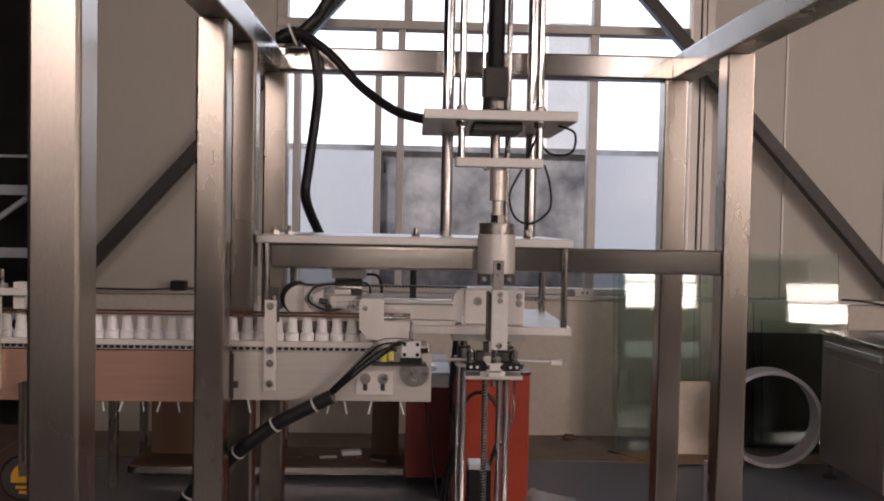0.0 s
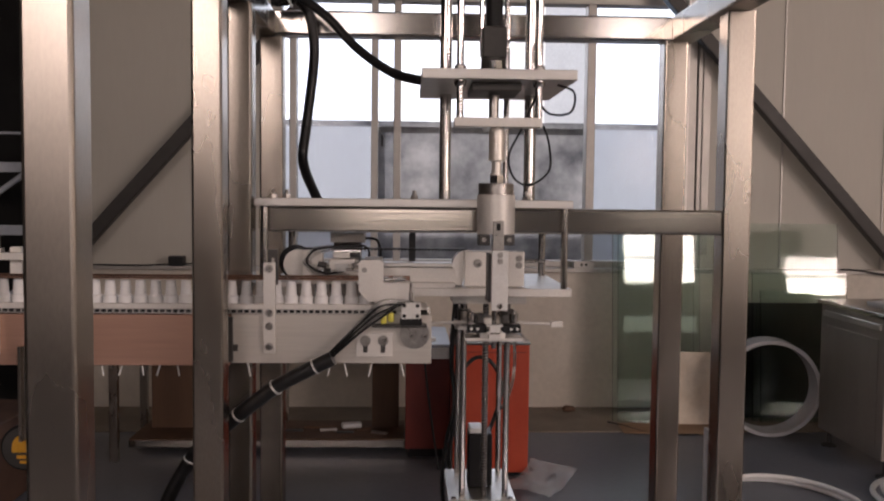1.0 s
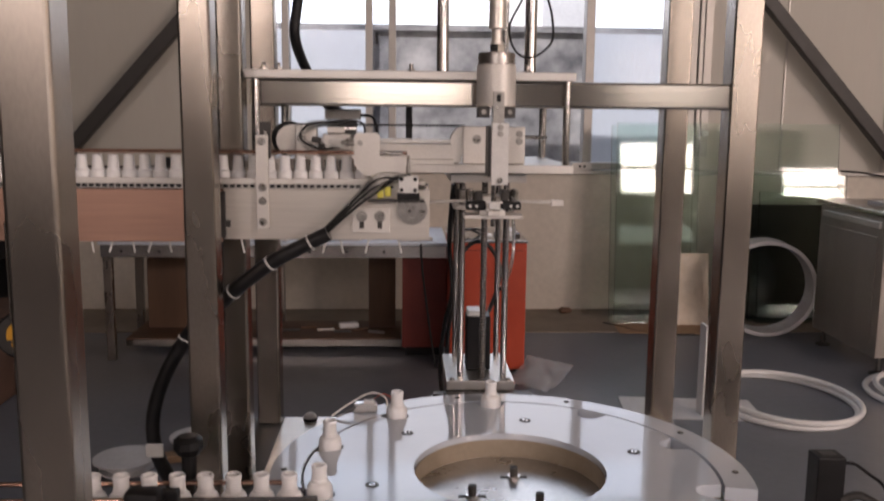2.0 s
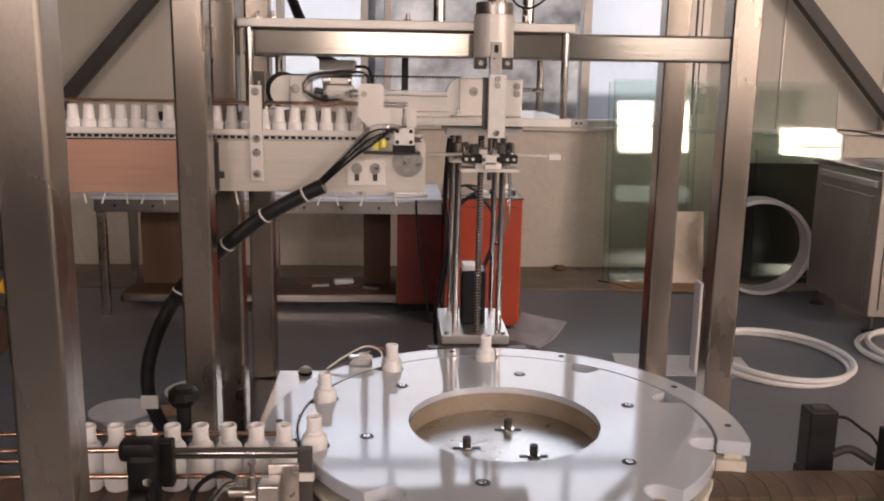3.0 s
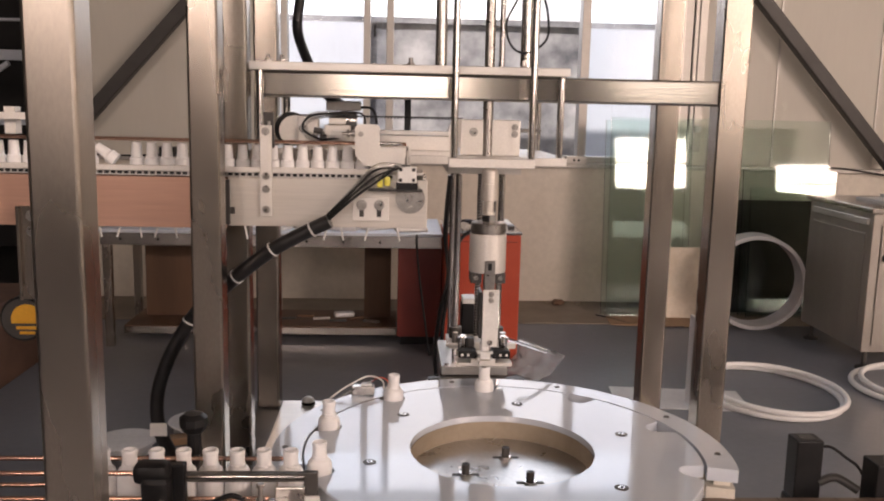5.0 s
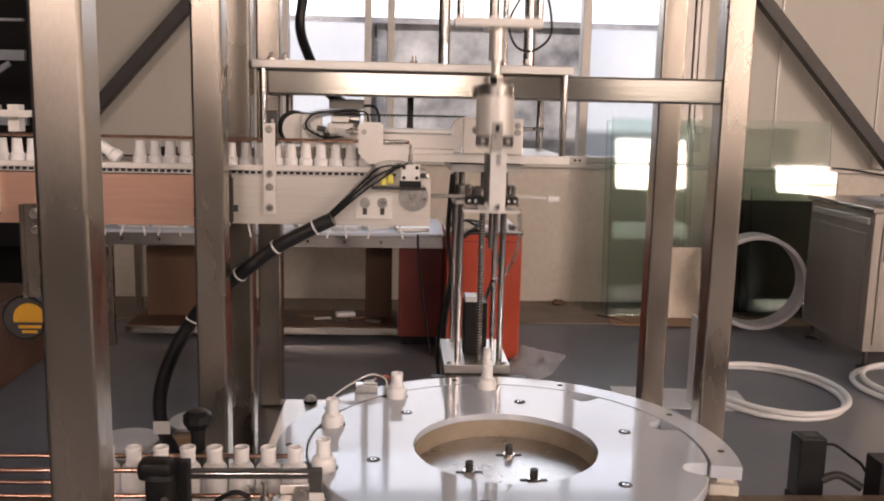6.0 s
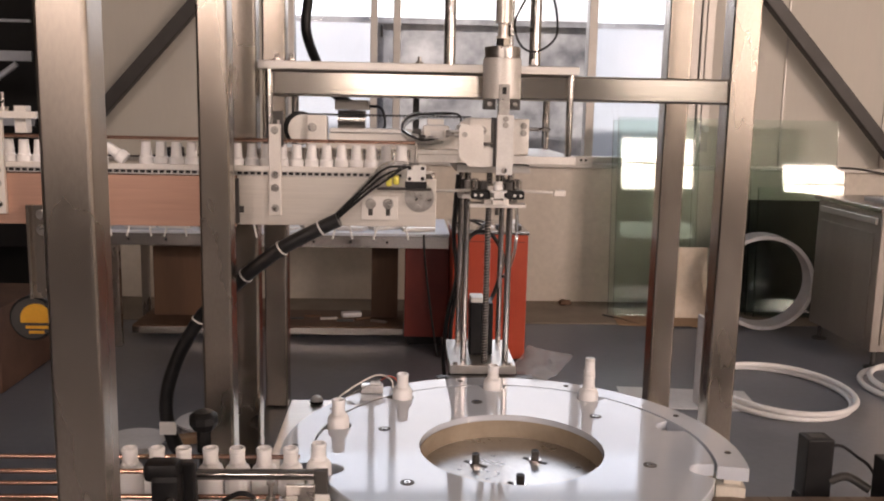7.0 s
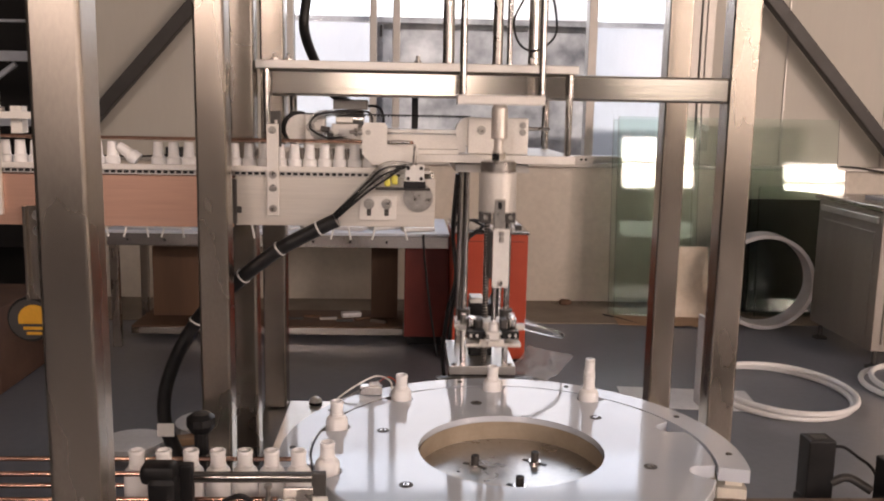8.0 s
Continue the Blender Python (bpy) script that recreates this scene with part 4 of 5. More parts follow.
part("spacer", arc_plate(0.430, 0.462, -12, 190, 0.1681, 0.1819), SHADEDWHITE, guide)
part("inner_strip", arc_plate(0.4118, 0.4138, 118, 192, 0.150, 0.2085), BOLT, guide, "dark inner guide strip")
for a in (0, 40, 80, 120, 160):
    p = (0.446 * math.cos(radians(a)), 0.446 * math.sin(radians(a)))
    part("support", R(((*p, 0.0005), (*p, 0.1398), 0.01), seg=12), CHROME, guide)
for a in (-4, 25, 65, 100, 150, 180):
    p = (0.448 * math.cos(radians(a)), 0.448 * math.sin(radians(a)), 0.2091)
    part("screw", L([(0.0005, 0), (0.007, 0), (0.006, 0.0015), (0.0005, 0.0015)], p, 12), BRACE, guide)

BOTTLE_PROFILE = [(0.002, 0.0), (0.020, 0.0), (0.0232, 0.003), (0.0241, 0.01), (0.0241, 0.066), (0.0239, 0.072), (0.0231, 0.0775), (0.0215, 0.082), (0.0190, 0.0853), (0.0160, 0.087), (0.0150, 0.0876), (0.0150, 0.0925), (0.0138, 0.0935), (0.0137, 0.096), (0.0137, 0.112), (0.0147, 0.1135), (0.0147, 0.118), (0.0138, 0.120), (0.0112, 0.120), (0.0112, 0.09), (0.002, 0.09)]


def make_bottle():
    ob = tagged(new("bottle", finish("bottle", L(BOTTLE_PROFILE, seg=32), BOTTLE)), "small white plastic bottle with an open neck", "bottle", "white bottles")
    return ob


def make_sleeve():
    ob = tagged(new("sleeve", finish("sleeve", L([(0.002, 0), (0.0155, 0), (0.0163, 0.002), (0.0163, 0.018), (0.0150, 0.0195), (0.0128, 0.022), (0.0108, 0.052), (0.0100, 0.054), (0.0095, 0.054), (0.0095, 0.02), (0.002, 0.02)], seg=24), BOTTLE)), "small white tapered plastic sleeve on the conveyor", "sleeve", "white sleeves")
    return ob


def make_pump(label):
    t = thing("pump_insert", label, "pump", group="pump inserts")
    part("pump_body", L([(0.002, -0.02), (0.0095, -0.02), (0.0095, 0.0), (0.0140, 0.001), (0.0140, 0.010), (0.0122, 0.012), (0.0118, 0.034), (0.002, 0.034)], seg=24), BOTTLE, t)
    part("pump_tip", L([(0.002, 0.0341), (0.0116, 0.0341), (0.0112, 0.041), (0.002, 0.0415)], seg=20), TIE, t)
    return t


def wheel_place(deg):
    return (CX + RC * math.cos(radians(deg)), CY + RC * math.sin(radians(deg)), BZ)


BZ = 0.591
wheel_bottles = []
first = make_bottle()
first.location = wheel_place(90)
wheel_bottles.append((first, 90))
for deg in (126, 162, 198):
    wheel_bottles.append((copy_thing(first, Matrix.Translation(wheel_place(deg))), deg))
ROW_Y, ROW_X0, ROW_STEP = 1.34, -0.301, 0.0495
row_bottles = [copy_thing(first, Matrix.Translation((ROW_X0 - k * ROW_STEP, ROW_Y, BZ))) for k in range(8)]
pump_a = make_pump("white pump insert being pressed into a bottle neck")
pump_b = make_pump("white pump insert waiting at the conveyor end")
sleeve0 = make_sleeve()
SLEEVE_X = [-0.157 - 0.0345 * k for k in range(20)] + [-0.157 - 0.0345 * k for k in range(22, 36)]
sleeves = []
for k, x in enumerate(SLEEVE_X):
    ob = sleeve0 if k == 0 else copy_thing(sleeve0, Matrix.Translation((x, 1.83, 1.2005)))
    ob.location = (x, 1.83, 1.2005)
    sleeves.append((ob, x))
fallen = copy_thing(sleeve0, pose(-0.86, 1.83, 1.212, 0, -52, 0))
tagged(fallen, "small white tapered plastic sleeve lying tipped over on the conveyor")

# lower conveyor with its bottles
low = Assembly("bottle_conveyor", "slat chain conveyor with brown plates and green edges", "conveyor", (0.0, 1.34, 0.45))
low.part("frame", B(((-2.4, 1.285, 0.50), (2.4, 1.291, 0.572)), ((-2.4, 1.389, 0.50), (2.4, 1.395, 0.572)), bevel=0.001), STEEL_X)
for y0, y1 in ((1.277, 1.286), (1.394, 1.403)):
    low.part("wear_strip", B(((-2.4, y0, 0.572), (2.4, y1, 0.583)), bevel=0.001), GREEN, "green plastic wear strip")
for x in (-1.9, -0.9, 0.9, 1.9):
    low.part("stand", hollow_tube((x, 1.31, 0), (x + 0.05, 1.37, 0.572), 2), STEEL)
slat = None
for k in range(76):
    x = -1.5 + k * 0.04
    if slat is None:
        slat = low.part("slat", extrude_outline([(x, 1.287), (x + 0.0385, 1.287), (x + 0.0485, 1.34), (x + 0.0385, 1.393), (x, 1.393), (x + 0.01, 1.34)], 0.580, 0.5905), CHAIN)
    else:
        s = new("slat", slat.data)
        s.parent = low.ob
        s.location = (k * 0.04, 0, 0)
for y, z, x1 in ((1.268, 0.695, -0.262), (1.268, 0.647, -0.33), (1.405, 0.666, -0.31), (1.405, 0.612, -0.31)):
    low.part("guide_rod", R(((-2.0, y, z), (x1, y, z), 0.0046), seg=14), ROD)
cl = low.part("rail_clamp", B(((-0.542, 1.20, 0.56), (-0.492, 1.245, 0.715)), bevel=0.012), BLACK, "black plastic rail clamp")
low.part("clamp_lobe", B(((-0.556, 1.205, 0.698), (-0.495, 1.25, 0.734)), bevel=0.012), BLACK, parent=cl)
low.part("clamp_jaw", B(((-0.512, 1.240, 0.640), (-0.474, 1.262, 0.722)), bevel=0.003), BLACK, parent=cl)
low.part("clamp_knob", B(((-0.535, 1.17, 0.60), (-0.50, 1.20, 0.66)), bevel=0.010), BLACK, parent=cl)
low.part("clamp_post", R(((-0.517, 1.225, 0.0), (-0.517, 1.225, 0.56), 0.011)), CHROME)
low.part("clamp_bolt", R(((-0.505, 1.2, 0.672), (-0.505, 1.193, 0.672), 0.008), seg=6), CHROME)
low.part("rail_bar", B(((-0.475, 1.250, 0.6985), (-0.268, 1.2625, 0.7025)), ((-0.475, 1.250, 0.6865), (-0.268, 1.2625, 0.6905)), bevel=0.001), BRACE, "dark channel rail in front of the bottles")
low.part("rail_core", R(((-0.475, 1.256, 0.6945), (-0.268, 1.256, 0.6945), 0.0039), seg=14), CHROME)
low.part("rail_end_post", B(((-0.268, 1.25, 0.50), (-0.243, 1.264, 0.704)), bevel=0.002), BRACE)
low.part("knob", L([(0.004, -0.03), (0.014, -0.03), (0.014, 0.012), (0.020, 0.015), (0.029, 0.03), (0.028, 0.044), (0.018, 0.052), (0.004, 0.053)], (-0.505, 1.45, 0.690), 10), BLACK, "black knob of the rail holder")
low.part("knob_stem", R(((-0.505, 1.45, 0.4435), (-0.505, 1.45, 0.6595), 0.010)), BRACE)
sens = Assembly("stop_cylinder", "small metal air cylinder with fittings beside the conveyor", "air cylinder", (-0.36, 1.22, 0.5))
sens.part("body", B(((-0.362, 1.20, 0.50), (-0.328, 1.245, 0.650)), bevel=0.002), HUBSTEEL)
sens.part("bracket", B(((-0.352, 1.246, 0.50), (-0.30, 1.256, 0.668)), bevel=0.002), BOLT)
sens.part("block", B(((-0.385, 1.19, 0.50), (-0.363, 1.235, 0.64)), bevel=0.003), PLATE)
sens.part("fitting", R(((-0.372, 1.21, 0.64), (-0.372, 1.21, 0.665), 0.008), ((-0.372, 1.21, 0.665), (-0.372, 1.21, 0.69), 0.004), ((-0.372, 1.21, 0.686), (-0.372, 1.21, 0.692), 0.007)), BOLT)
sens.part("fitting", R(((-0.41, 1.21, 0.637), (-0.372, 1.21, 0.637), 0.009)), BOLT)
sens.part("air_line", P([(-0.395, 1.21, 0.655), (-0.42, 1.205, 0.645), (-0.45, 1.20, 0.60), (-0.46, 1.20, 0.53)], 0.0055, 12), CLEARTUBE)
sens.part("air_line", P([(-0.40, 1.215, 0.66), (-0.43, 1.22, 0.665), (-0.47, 1.225, 0.63), (-0.49, 1.22, 0.54)], 0.0045, 12), BLACK)
sens.part("tag", B(((-0.30, 1.25, 0.635), (-0.274, 1.2535, 0.65))), TIE)

sens.ob.location = (-0.325, 1.215, 0.512)
sens.part("stand", R(((-0.345, 1.222, -0.012), (-0.345, 1.222, 0.4998), 0.012)), CHROME)
pe = Assembly("photo_sensor", "square black sensor housing with a cable", "sensor", (0.77, 1.48, 0.5))
pe.part("housing", B(((0.735, 1.475, 0.548), (0.792, 1.525, 0.677)), bevel=0.003), BLACK)
pe.part("socket", B(((0.748, 1.488, 0.677), (0.779, 1.512, 0.6785))), BRACE)
pe.part("foot", B(((0.731, 1.472, 0.50), (0.796, 1.528, 0.5478)), bevel=0.006), BLACK)
pe.part("cable", P([(0.791, 1.50, 0.655), (0.82, 1.50, 0.655), (0.85, 1.49, 0.635), (0.875, 1.48, 0.615), (0.89, 1.46, 0.57), (0.90, 1.45, 0.50)], 0.0032, 10), BLACK)
pe.part("mount", P([(0.79, 1.48, 0.585), (0.82, 1.47, 0.60), (0.86, 1.45, 0.58)], 0.009, 14), BRACE)
pf = Assembly("photo_sensor", "square black sensor housing beside the chain", "sensor", (0.86, 1.4, 0.5))
pf.part("housing", B(((0.868, 1.40, 0.50), (0.945, 1.46, 0.655)), bevel=0.003), BLACK)
pf.part("housing_front", B(((0.80, 1.225, 0.50), (0.90, 1.265, 0.618)), bevel=0.003), BLACK)

# small sensor in its bracket on the guide's rim
rim = Assembly("rim_sensor", "small metal sensor block in a clear bracket on the guide", "sensor", (-0.175, 1.845, 0.652))
rim.part("block", B(((-0.213, 1.828, 0.653), (-0.158, 1.856, 0.674)), bevel=0.003), HUBSTEEL)
rim.part("block_cap", B(((-0.19, 1.832, 0.6742), (-0.165, 1.852, 0.680)), bevel=0.002), TIE)
rim.part("bracket", P([(-0.262, 1.80, 0.656), (-0.225, 1.825, 0.676), (-0.175, 1.865, 0.690), (-0.14, 1.875, 0.676), (-0.135, 1.87, 0.655)], 0.0022, 8), TIE)
rim.part("bracket", P([(-0.25, 1.79, 0.656), (-0.215, 1.815, 0.668), (-0.16, 1.86, 0.684)], 0.0018, 8), CLEARTUBE, "clear bent bracket wire")
rim.part("wire", P([(-0.165, 1.86, 0.678), (-0.145, 1.88, 0.683), (-0.125, 1.89, 0.668), (-0.12, 1.93, 0.62)], 0.0016, 8), RED, "thin red wire")


# ---- the hall's things beyond the machine ----
red = Assembly("control_cabinet", "orange-red painted metal cabinet with a steel top panel", "cabinet", (0.35, 4.6, 0))
red.part("body", B(((0.150, 4.32, 0.02), (0.546, 4.84, 0.694)), bevel=0.006), RED)
red.part("top_panel", B(((0.146, 4.315, 0.6945), (0.551, 4.845, 0.710)), bevel=0.003), STEEL_X, "steel top panel")
red.part("plinth", B(((0.165, 4.34, 0), (0.53, 4.82, 0.0198))), BLACK)
for k, x in enumerate((0.36, 0.41, 0.47, 0.515)):
    red.part("switch", B(((x - 0.018, 4.42 + 0.05 * (k % 2), 0.7102), (x + 0.014, 4.49 + 0.05 * (k % 2), 0.724)), bevel=0.003), (TIE, BLACK, TIE, BRACE)[k])
for k in range(5):
    red.part("terminal", B(((0.49, 4.58 + 0.045 * k, 0.7102), (0.53, 4.61 + 0.045 * k, 0.720)), bevel=0.002), PALE)
red.part("front_seam", B(((0.17, 4.3175, 0.655), (0.526, 4.3198, 0.659))), DARKRED)
for pts in ([(0.20, 4.50, 0.716), (0.25, 4.46, 0.75), (0.31, 4.50, 0.722), (0.34, 4.60, 0.718)], [(0.18, 4.60, 0.716), (0.27, 4.55, 0.74), (0.35, 4.65, 0.718)]):
    red.part("cable", P(pts, 0.007), BLACK)

side_box = Assembly("drawer_box", "dark red painted metal box under the bench", "box", (0.02, 4.85, 0))
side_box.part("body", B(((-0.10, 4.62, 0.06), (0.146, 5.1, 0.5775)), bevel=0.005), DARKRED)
side_box.part("foot", B(((-0.08, 4.68, 0), (0.11, 5.08, 0.0598))), BLACK)

bench = Assembly("work_bench", "steel work bench with a pale cluttered top and lower rail", "bench", (-0.8, 4.8, 0))
bench.part("front_rail", B(((-1.71, 4.55, 0.578), (0.142, 4.575, 0.645)), bevel=0.002), STEEL_X)
bench.part("back_rail", B(((-1.71, 5.175, 0.578), (0.142, 5.2, 0.645)), bevel=0.002), STEEL_X)
bench.part("bench_top", B(((-1.72, 4.54, 0.6455), (0.143, 5.21, 0.662)), bevel=0.002), BLUEWHITE, "pale bench top")
for x, y in ((-1.71, 4.578), (-0.86, 4.578), (-1.71, 5.13), (-0.86, 5.13), (0.09, 5.13)):
    bench.part("leg", hollow_tube((x, y, 0), (x + 0.045, y + 0.045, 0.577), 2), STEEL)
for y in (4.75, 5.14):
    bench.part("lower_rail", B(((-1.66, y, 0.033), (-0.105, y + 0.03, 0.076)), bevel=0.002), STEEL_X)
for k in range(9):
    x = -1.6 + k * 0.2
    bench.part("rail_hole", R(((x, 4.5475, 0.61), (x, 4.5495, 0.61), 0.007), seg=14), BLACK)
rng = random.Random(4)
for k in range(9):
    x = -1.55 + k * 0.19
    ob = solid("offcut", B(((-0.09, -0.05, 0), (0.09, 0.05, 0.012 + 0.01 * rng.random())), bevel=0.002), (PAPER, TIE, PLATE)[k % 3], "flat pale offcut lying on the bench", "offcut", "offcuts on the bench")
    ob.matrix_world = pose(x, 4.66 + 0.1 * rng.random(), 0.6625, 0, 0, rng.uniform(-40, 40))
for x0, x1, y, z1, mat, lab in ((-1.60, -1.28, 5.0, 0.50, WOOD, "brown wooden board leaning under the bench"), (-1.22, -1.10, 5.02, 0.46, CARD, "narrow brown board standing under the bench"), (-0.30, -0.14, 5.0, 0.52, WOOD, "dark brown board standing under the bench")):
    solid("board", B(((x0, y, 0.077), (x1, y + 0.05, z1)), bevel=0.003), mat, lab, "board", "boards under the bench")
solid("shelf_board", B(((-1.655, 4.74, 0.0765), (-0.105, 5.17, 0.0768 + 0.006))), WOOD, "dusty shelf board between the bench rails", "board")
ob = solid("rag", B(((-0.06, -0.03, 0), (0.06, 0.03, 0.03)), bevel=0.01), PAPER, "crumpled white rag on the bench shelf", "rag")
ob.matrix_world = pose(-0.42, 5.0, 0.083, 0, 0, 12)
rng2 = random.Random(11)
for k in range(6):
    ob = solid("scrap", B(((-0.05, -0.012, 0), (0.05, 0.012, 0.012)), bevel=0.002), (BRACE, WOOD, PLATE)[k % 3], "small dark scrap piece on the bench shelf", "scrap", "scraps on the shelf")
    ob.matrix_world = pose(-0.75 + 0.1 * k, 4.85 + 0.15 * rng2.random(), 0.083, 0, 0, rng2.uniform(-60, 60))
solid("bench_cable", P([(0.0, 4.52, 0.66), (0.01, 4.50, 0.5), (0.05, 4.45, 0.2), (0.08, 4.42, 0.008)], 0.006), BLACK, "thin black cable hanging from the bench", "cable")

# sheets of glass that lean on the wall


def glass_sheet(x0, x1, y_foot, height, lean, label, thick=0.012, z0=0.007):
    ob = solid("glass_sheet", B(((x0, 0, 0), (x1, thick, height))), SHEET, label, "glass sheet", "leaning glass sheets")
    ob.matrix_world = pose(0, y_foot, z0, -lean, 0, 0)
    return ob


glass_sheet(1.815, 2.80, 5.50, 1.31, 5.0, "large greenish glass sheet leaning against the wall")
glass_sheet(1.290, 1.83, 5.42, 1.31, 5.0, "tall greenish glass sheet leaning in front of another")
glass_sheet(1.262, 1.80, 5.455, 1.29, 5.0, "tall greenish glass sheet leaning behind another")
glass_sheet(2.24, 2.74, 5.42, 0.87, 5.0, "low greenish glass sheet leaning in front of a larger one")
glass_sheet(2.20, 2.84, 5.46, 0.98, 5.0, "greenish glass sheet of medium height leaning")
ob = solid("dark_panel", B(((2.16, 0, 0), (2.92, 0.02, 0.77))), NEARBLACK, "dark panel leaning behind the glass sheets", "panel")
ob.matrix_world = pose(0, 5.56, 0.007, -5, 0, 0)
ob = solid("pale_board", B(((1.66, 0, 0), (1.897, 0.012, 0.47)), bevel=0.001), BOARD, "pale stained board leaning on the glass", "board")
ob.matrix_world = pose(0, 5.36, 0.007, -8, 0, 0)

bm = bmesh.new()
add_lathe(bm, [(0.278, -0.090), (0.299, -0.090), (0.301, -0.086), (0.301, 0.086), (0.299, 0.090), (0.278, 0.090), (0.276, 0.086), (0.276, -0.086), (0.278, -0.090)], 72, close=False)
bmesh.ops.remove_doubles(bm, verts=bm.verts, dist=1e-5)
ring = solid("strip_coil", bm, PAPER, "large coil of white plastic strip standing on edge", "coil")
ring.matrix_world = pose(2.165, 5.16, 0.304, 0, 0, -8) @ pose(0, 0, 0, 90, 0, 0)

cab = Assembly("steel_cabinet", "brushed stainless cabinet on adjustable feet", "cabinet", (2.8, 4.9, 0))
cab.part("body", B(((2.392, 4.235, 0.10), (3.25, 4.95, 0.850)), bevel=0.004), CABSTEEL)
cab.part("top", B(((2.372, 4.215, 0.8505), (3.27, 4.97, 0.878)), bevel=0.003), STEEL_X)
cab.part("side_panel", B(((2.3865, 4.30, 0.16), (2.3915, 4.89, 0.735)), bevel=0.001), CABSTEEL)
cab.part("side_bar", B(((2.3765, 4.27, 0.785), (2.3915, 4.90, 0.818)), bevel=0.002), PLATE)
d = cab.part("door", B(((2.44, 4.2255, 0.14), (3.2, 4.2345, 0.79)), bevel=0.002), CABSTEEL)
cab.part("door_handle", B(((2.455, 4.2005, 0.60), (2.54, 4.2253, 0.632)), bevel=0.003), BLACK, "black door handle", parent=d)
for x in (2.44, 3.2):
    for y in (4.28, 4.90):
        cab.part("foot", L([(0.002, 0), (0.045, 0), (0.045, 0.008), (0.014, 0.02), (0.011, 0.0999), (0.002, 0.0999)], (x, y, 0), 20), BRACE)
for k, (x, y, r) in enumerate(((2.70, 4.6, 12), (2.82, 4.62, -8))):
    ob = solid("paper_stack", B(((-0.12, -0.16, 0), (0.12, 0.16, 0.014)), bevel=0.002), PAPER, "loose stack of white papers on the steel cabinet", "papers", "paper stacks")
    ob.matrix_world = pose(x, y, 0.8785 + 0.0145 * k, 0, 0, r)


def floor_coil(cx, cy, rx, ry, n, label):
    c = Assembly("hose_coil", label, "hose coil", (cx, cy, 0), "white hose coils")
    for k in range(n):
        pts = [(cx + 0.02 * k + (rx - 0.015 * k) * math.cos(a), cy - 0.03 * k + (ry - 0.01 * k) * math.sin(a), 0.0145 + 0.027 * k) for a in [2 * math.pi * j / 16 for j in range(16)]]
        c.part("turn", P(pts, 0.0140, 16, 0, 0.02, True), COIL)


floor_coil(1.705, 3.83, 0.335, 0.40, 2, "two turns of thick white hose lying on the floor")
floor_coil(2.585, 3.88, 0.375, 0.375, 2, "second coil of thick white hose lying on the floor")
ob = solid("plastic_sheet", B(((0, 0, 0), (0.62, 0.30, 0.003))), PAPER, "flat pale plastic sheet lying on the floor", "sheet")
ob.matrix_world = pose(0.92, 3.62, 0.0005, 0, 0, -6)
ob = solid("standing_strip", B(((-0.008, -0.04, 0), (0.008, 0.04, 0.42)), bevel=0.001), TIE, "thin pale strip standing on the floor", "strip")
ob.matrix_world = pose(1.27, 3.66, 0.004, 0, 0, 0)

# creased clear bag beside the red cabinet
bm = bmesh.new()
bmesh.ops.create_grid(bm, x_segments=24, y_segments=18, size=0.5)
for v in bm.verts:
    n = noise.noise(Vector((v.co.x * 7, v.co.y * 6, 1.3)))
    v.co = Vector((v.co.x * 0.27, v.co.y * 0.30, 0.02 + 0.014 * n + 0.16 * max(0, v.co.y) ** 1.3))
bmesh.ops.solidify(bm, geom=bm.faces[:], thickness=0.003)
bag = Assembly("plastic_bag", "creased translucent plastic bag lying by the cabinet", "bag", (0.585, 4.16, 0.0))
bmesh.ops.rotate(bm, cent=(0, 0, 0), matrix=Matrix.Rotation(radians(-38), 3, "Z"), verts=bm.verts)
part("film", bm, FILM, bag.ob)
bag.part("printed_bar", B(((0.55, 4.2, 0.06), (0.556, 4.29, 0.063))), BRACE)
bag.part("printed_bar", B(((0.66, 4.12, 0.05), (0.666, 4.2, 0.053))), BRACE)

for x, y, s in ((1.02, 5.72, 0.034), (1.16, 5.74, 0.018), (0.95, 5.76, 0.015)):
    bm = bmesh.new()
    bmesh.ops.create_icosphere(bm, subdivisions=2, radius=1)
    for v in bm.verts:
        v.co *= 1 + 0.35 * noise.noise(v.co * 1.7 + Vector((x * 9, 0, 0)))
        v.co = Vector((v.co.x * s * 1.4, v.co.y * s, v.co.z * s * 0.7))
    ob = solid("rubble", bm, DIRT if s < 0.03 else WOOD, "small lump of rubble at the foot of the wall", "rubble", "rubble lumps")
    ob.location = (x, y, 0.006 + s * 0.6)
ob = solid("cardboard_scrap", B(((-0.35, -0.12, 0), (0.35, 0.12, 0.005)), bevel=0.001), CARD, "flattened cardboard scrap on the floor", "cardboard")
ob.matrix_world = pose(1.62, 5.25, 0.0065, 0, 0, -4)

# left of the machine
box = Assembly("cardboard_box", "dark brown cardboard box with red print on the floor", "box", (-2.2, 4.0, 0))
box.part("carton", B(((-2.75, 3.75, 0), (-1.95, 4.35, 0.40)), bevel=0.006), OLDCARD)
box.part("red_band", B(((-2.752, 3.746, 0.355), (-2.05, 3.7495, 0.385))), RED, "red printed band")
box.part("flap", B(((-2.76, 3.6, 0.40), (-1.94, 3.75, 0.406))), OLDCARD)

reel = Assembly("cable_reel", "black round reel with a yellow label hung on the conveyor leg", "reel", (-1.31, 2.6, 0.56))
bm = bmesh.new()
add_rod(bm, (-1.31, 2.60, 0.645), (-1.31, 2.69, 0.645), 0.074, 40)
reel.part("case", bm, BLACK)
reel.part("rim", R(((-1.31, 2.592, 0.645), (-1.31, 2.5995, 0.645), 0.066), seg=40), BRACE)
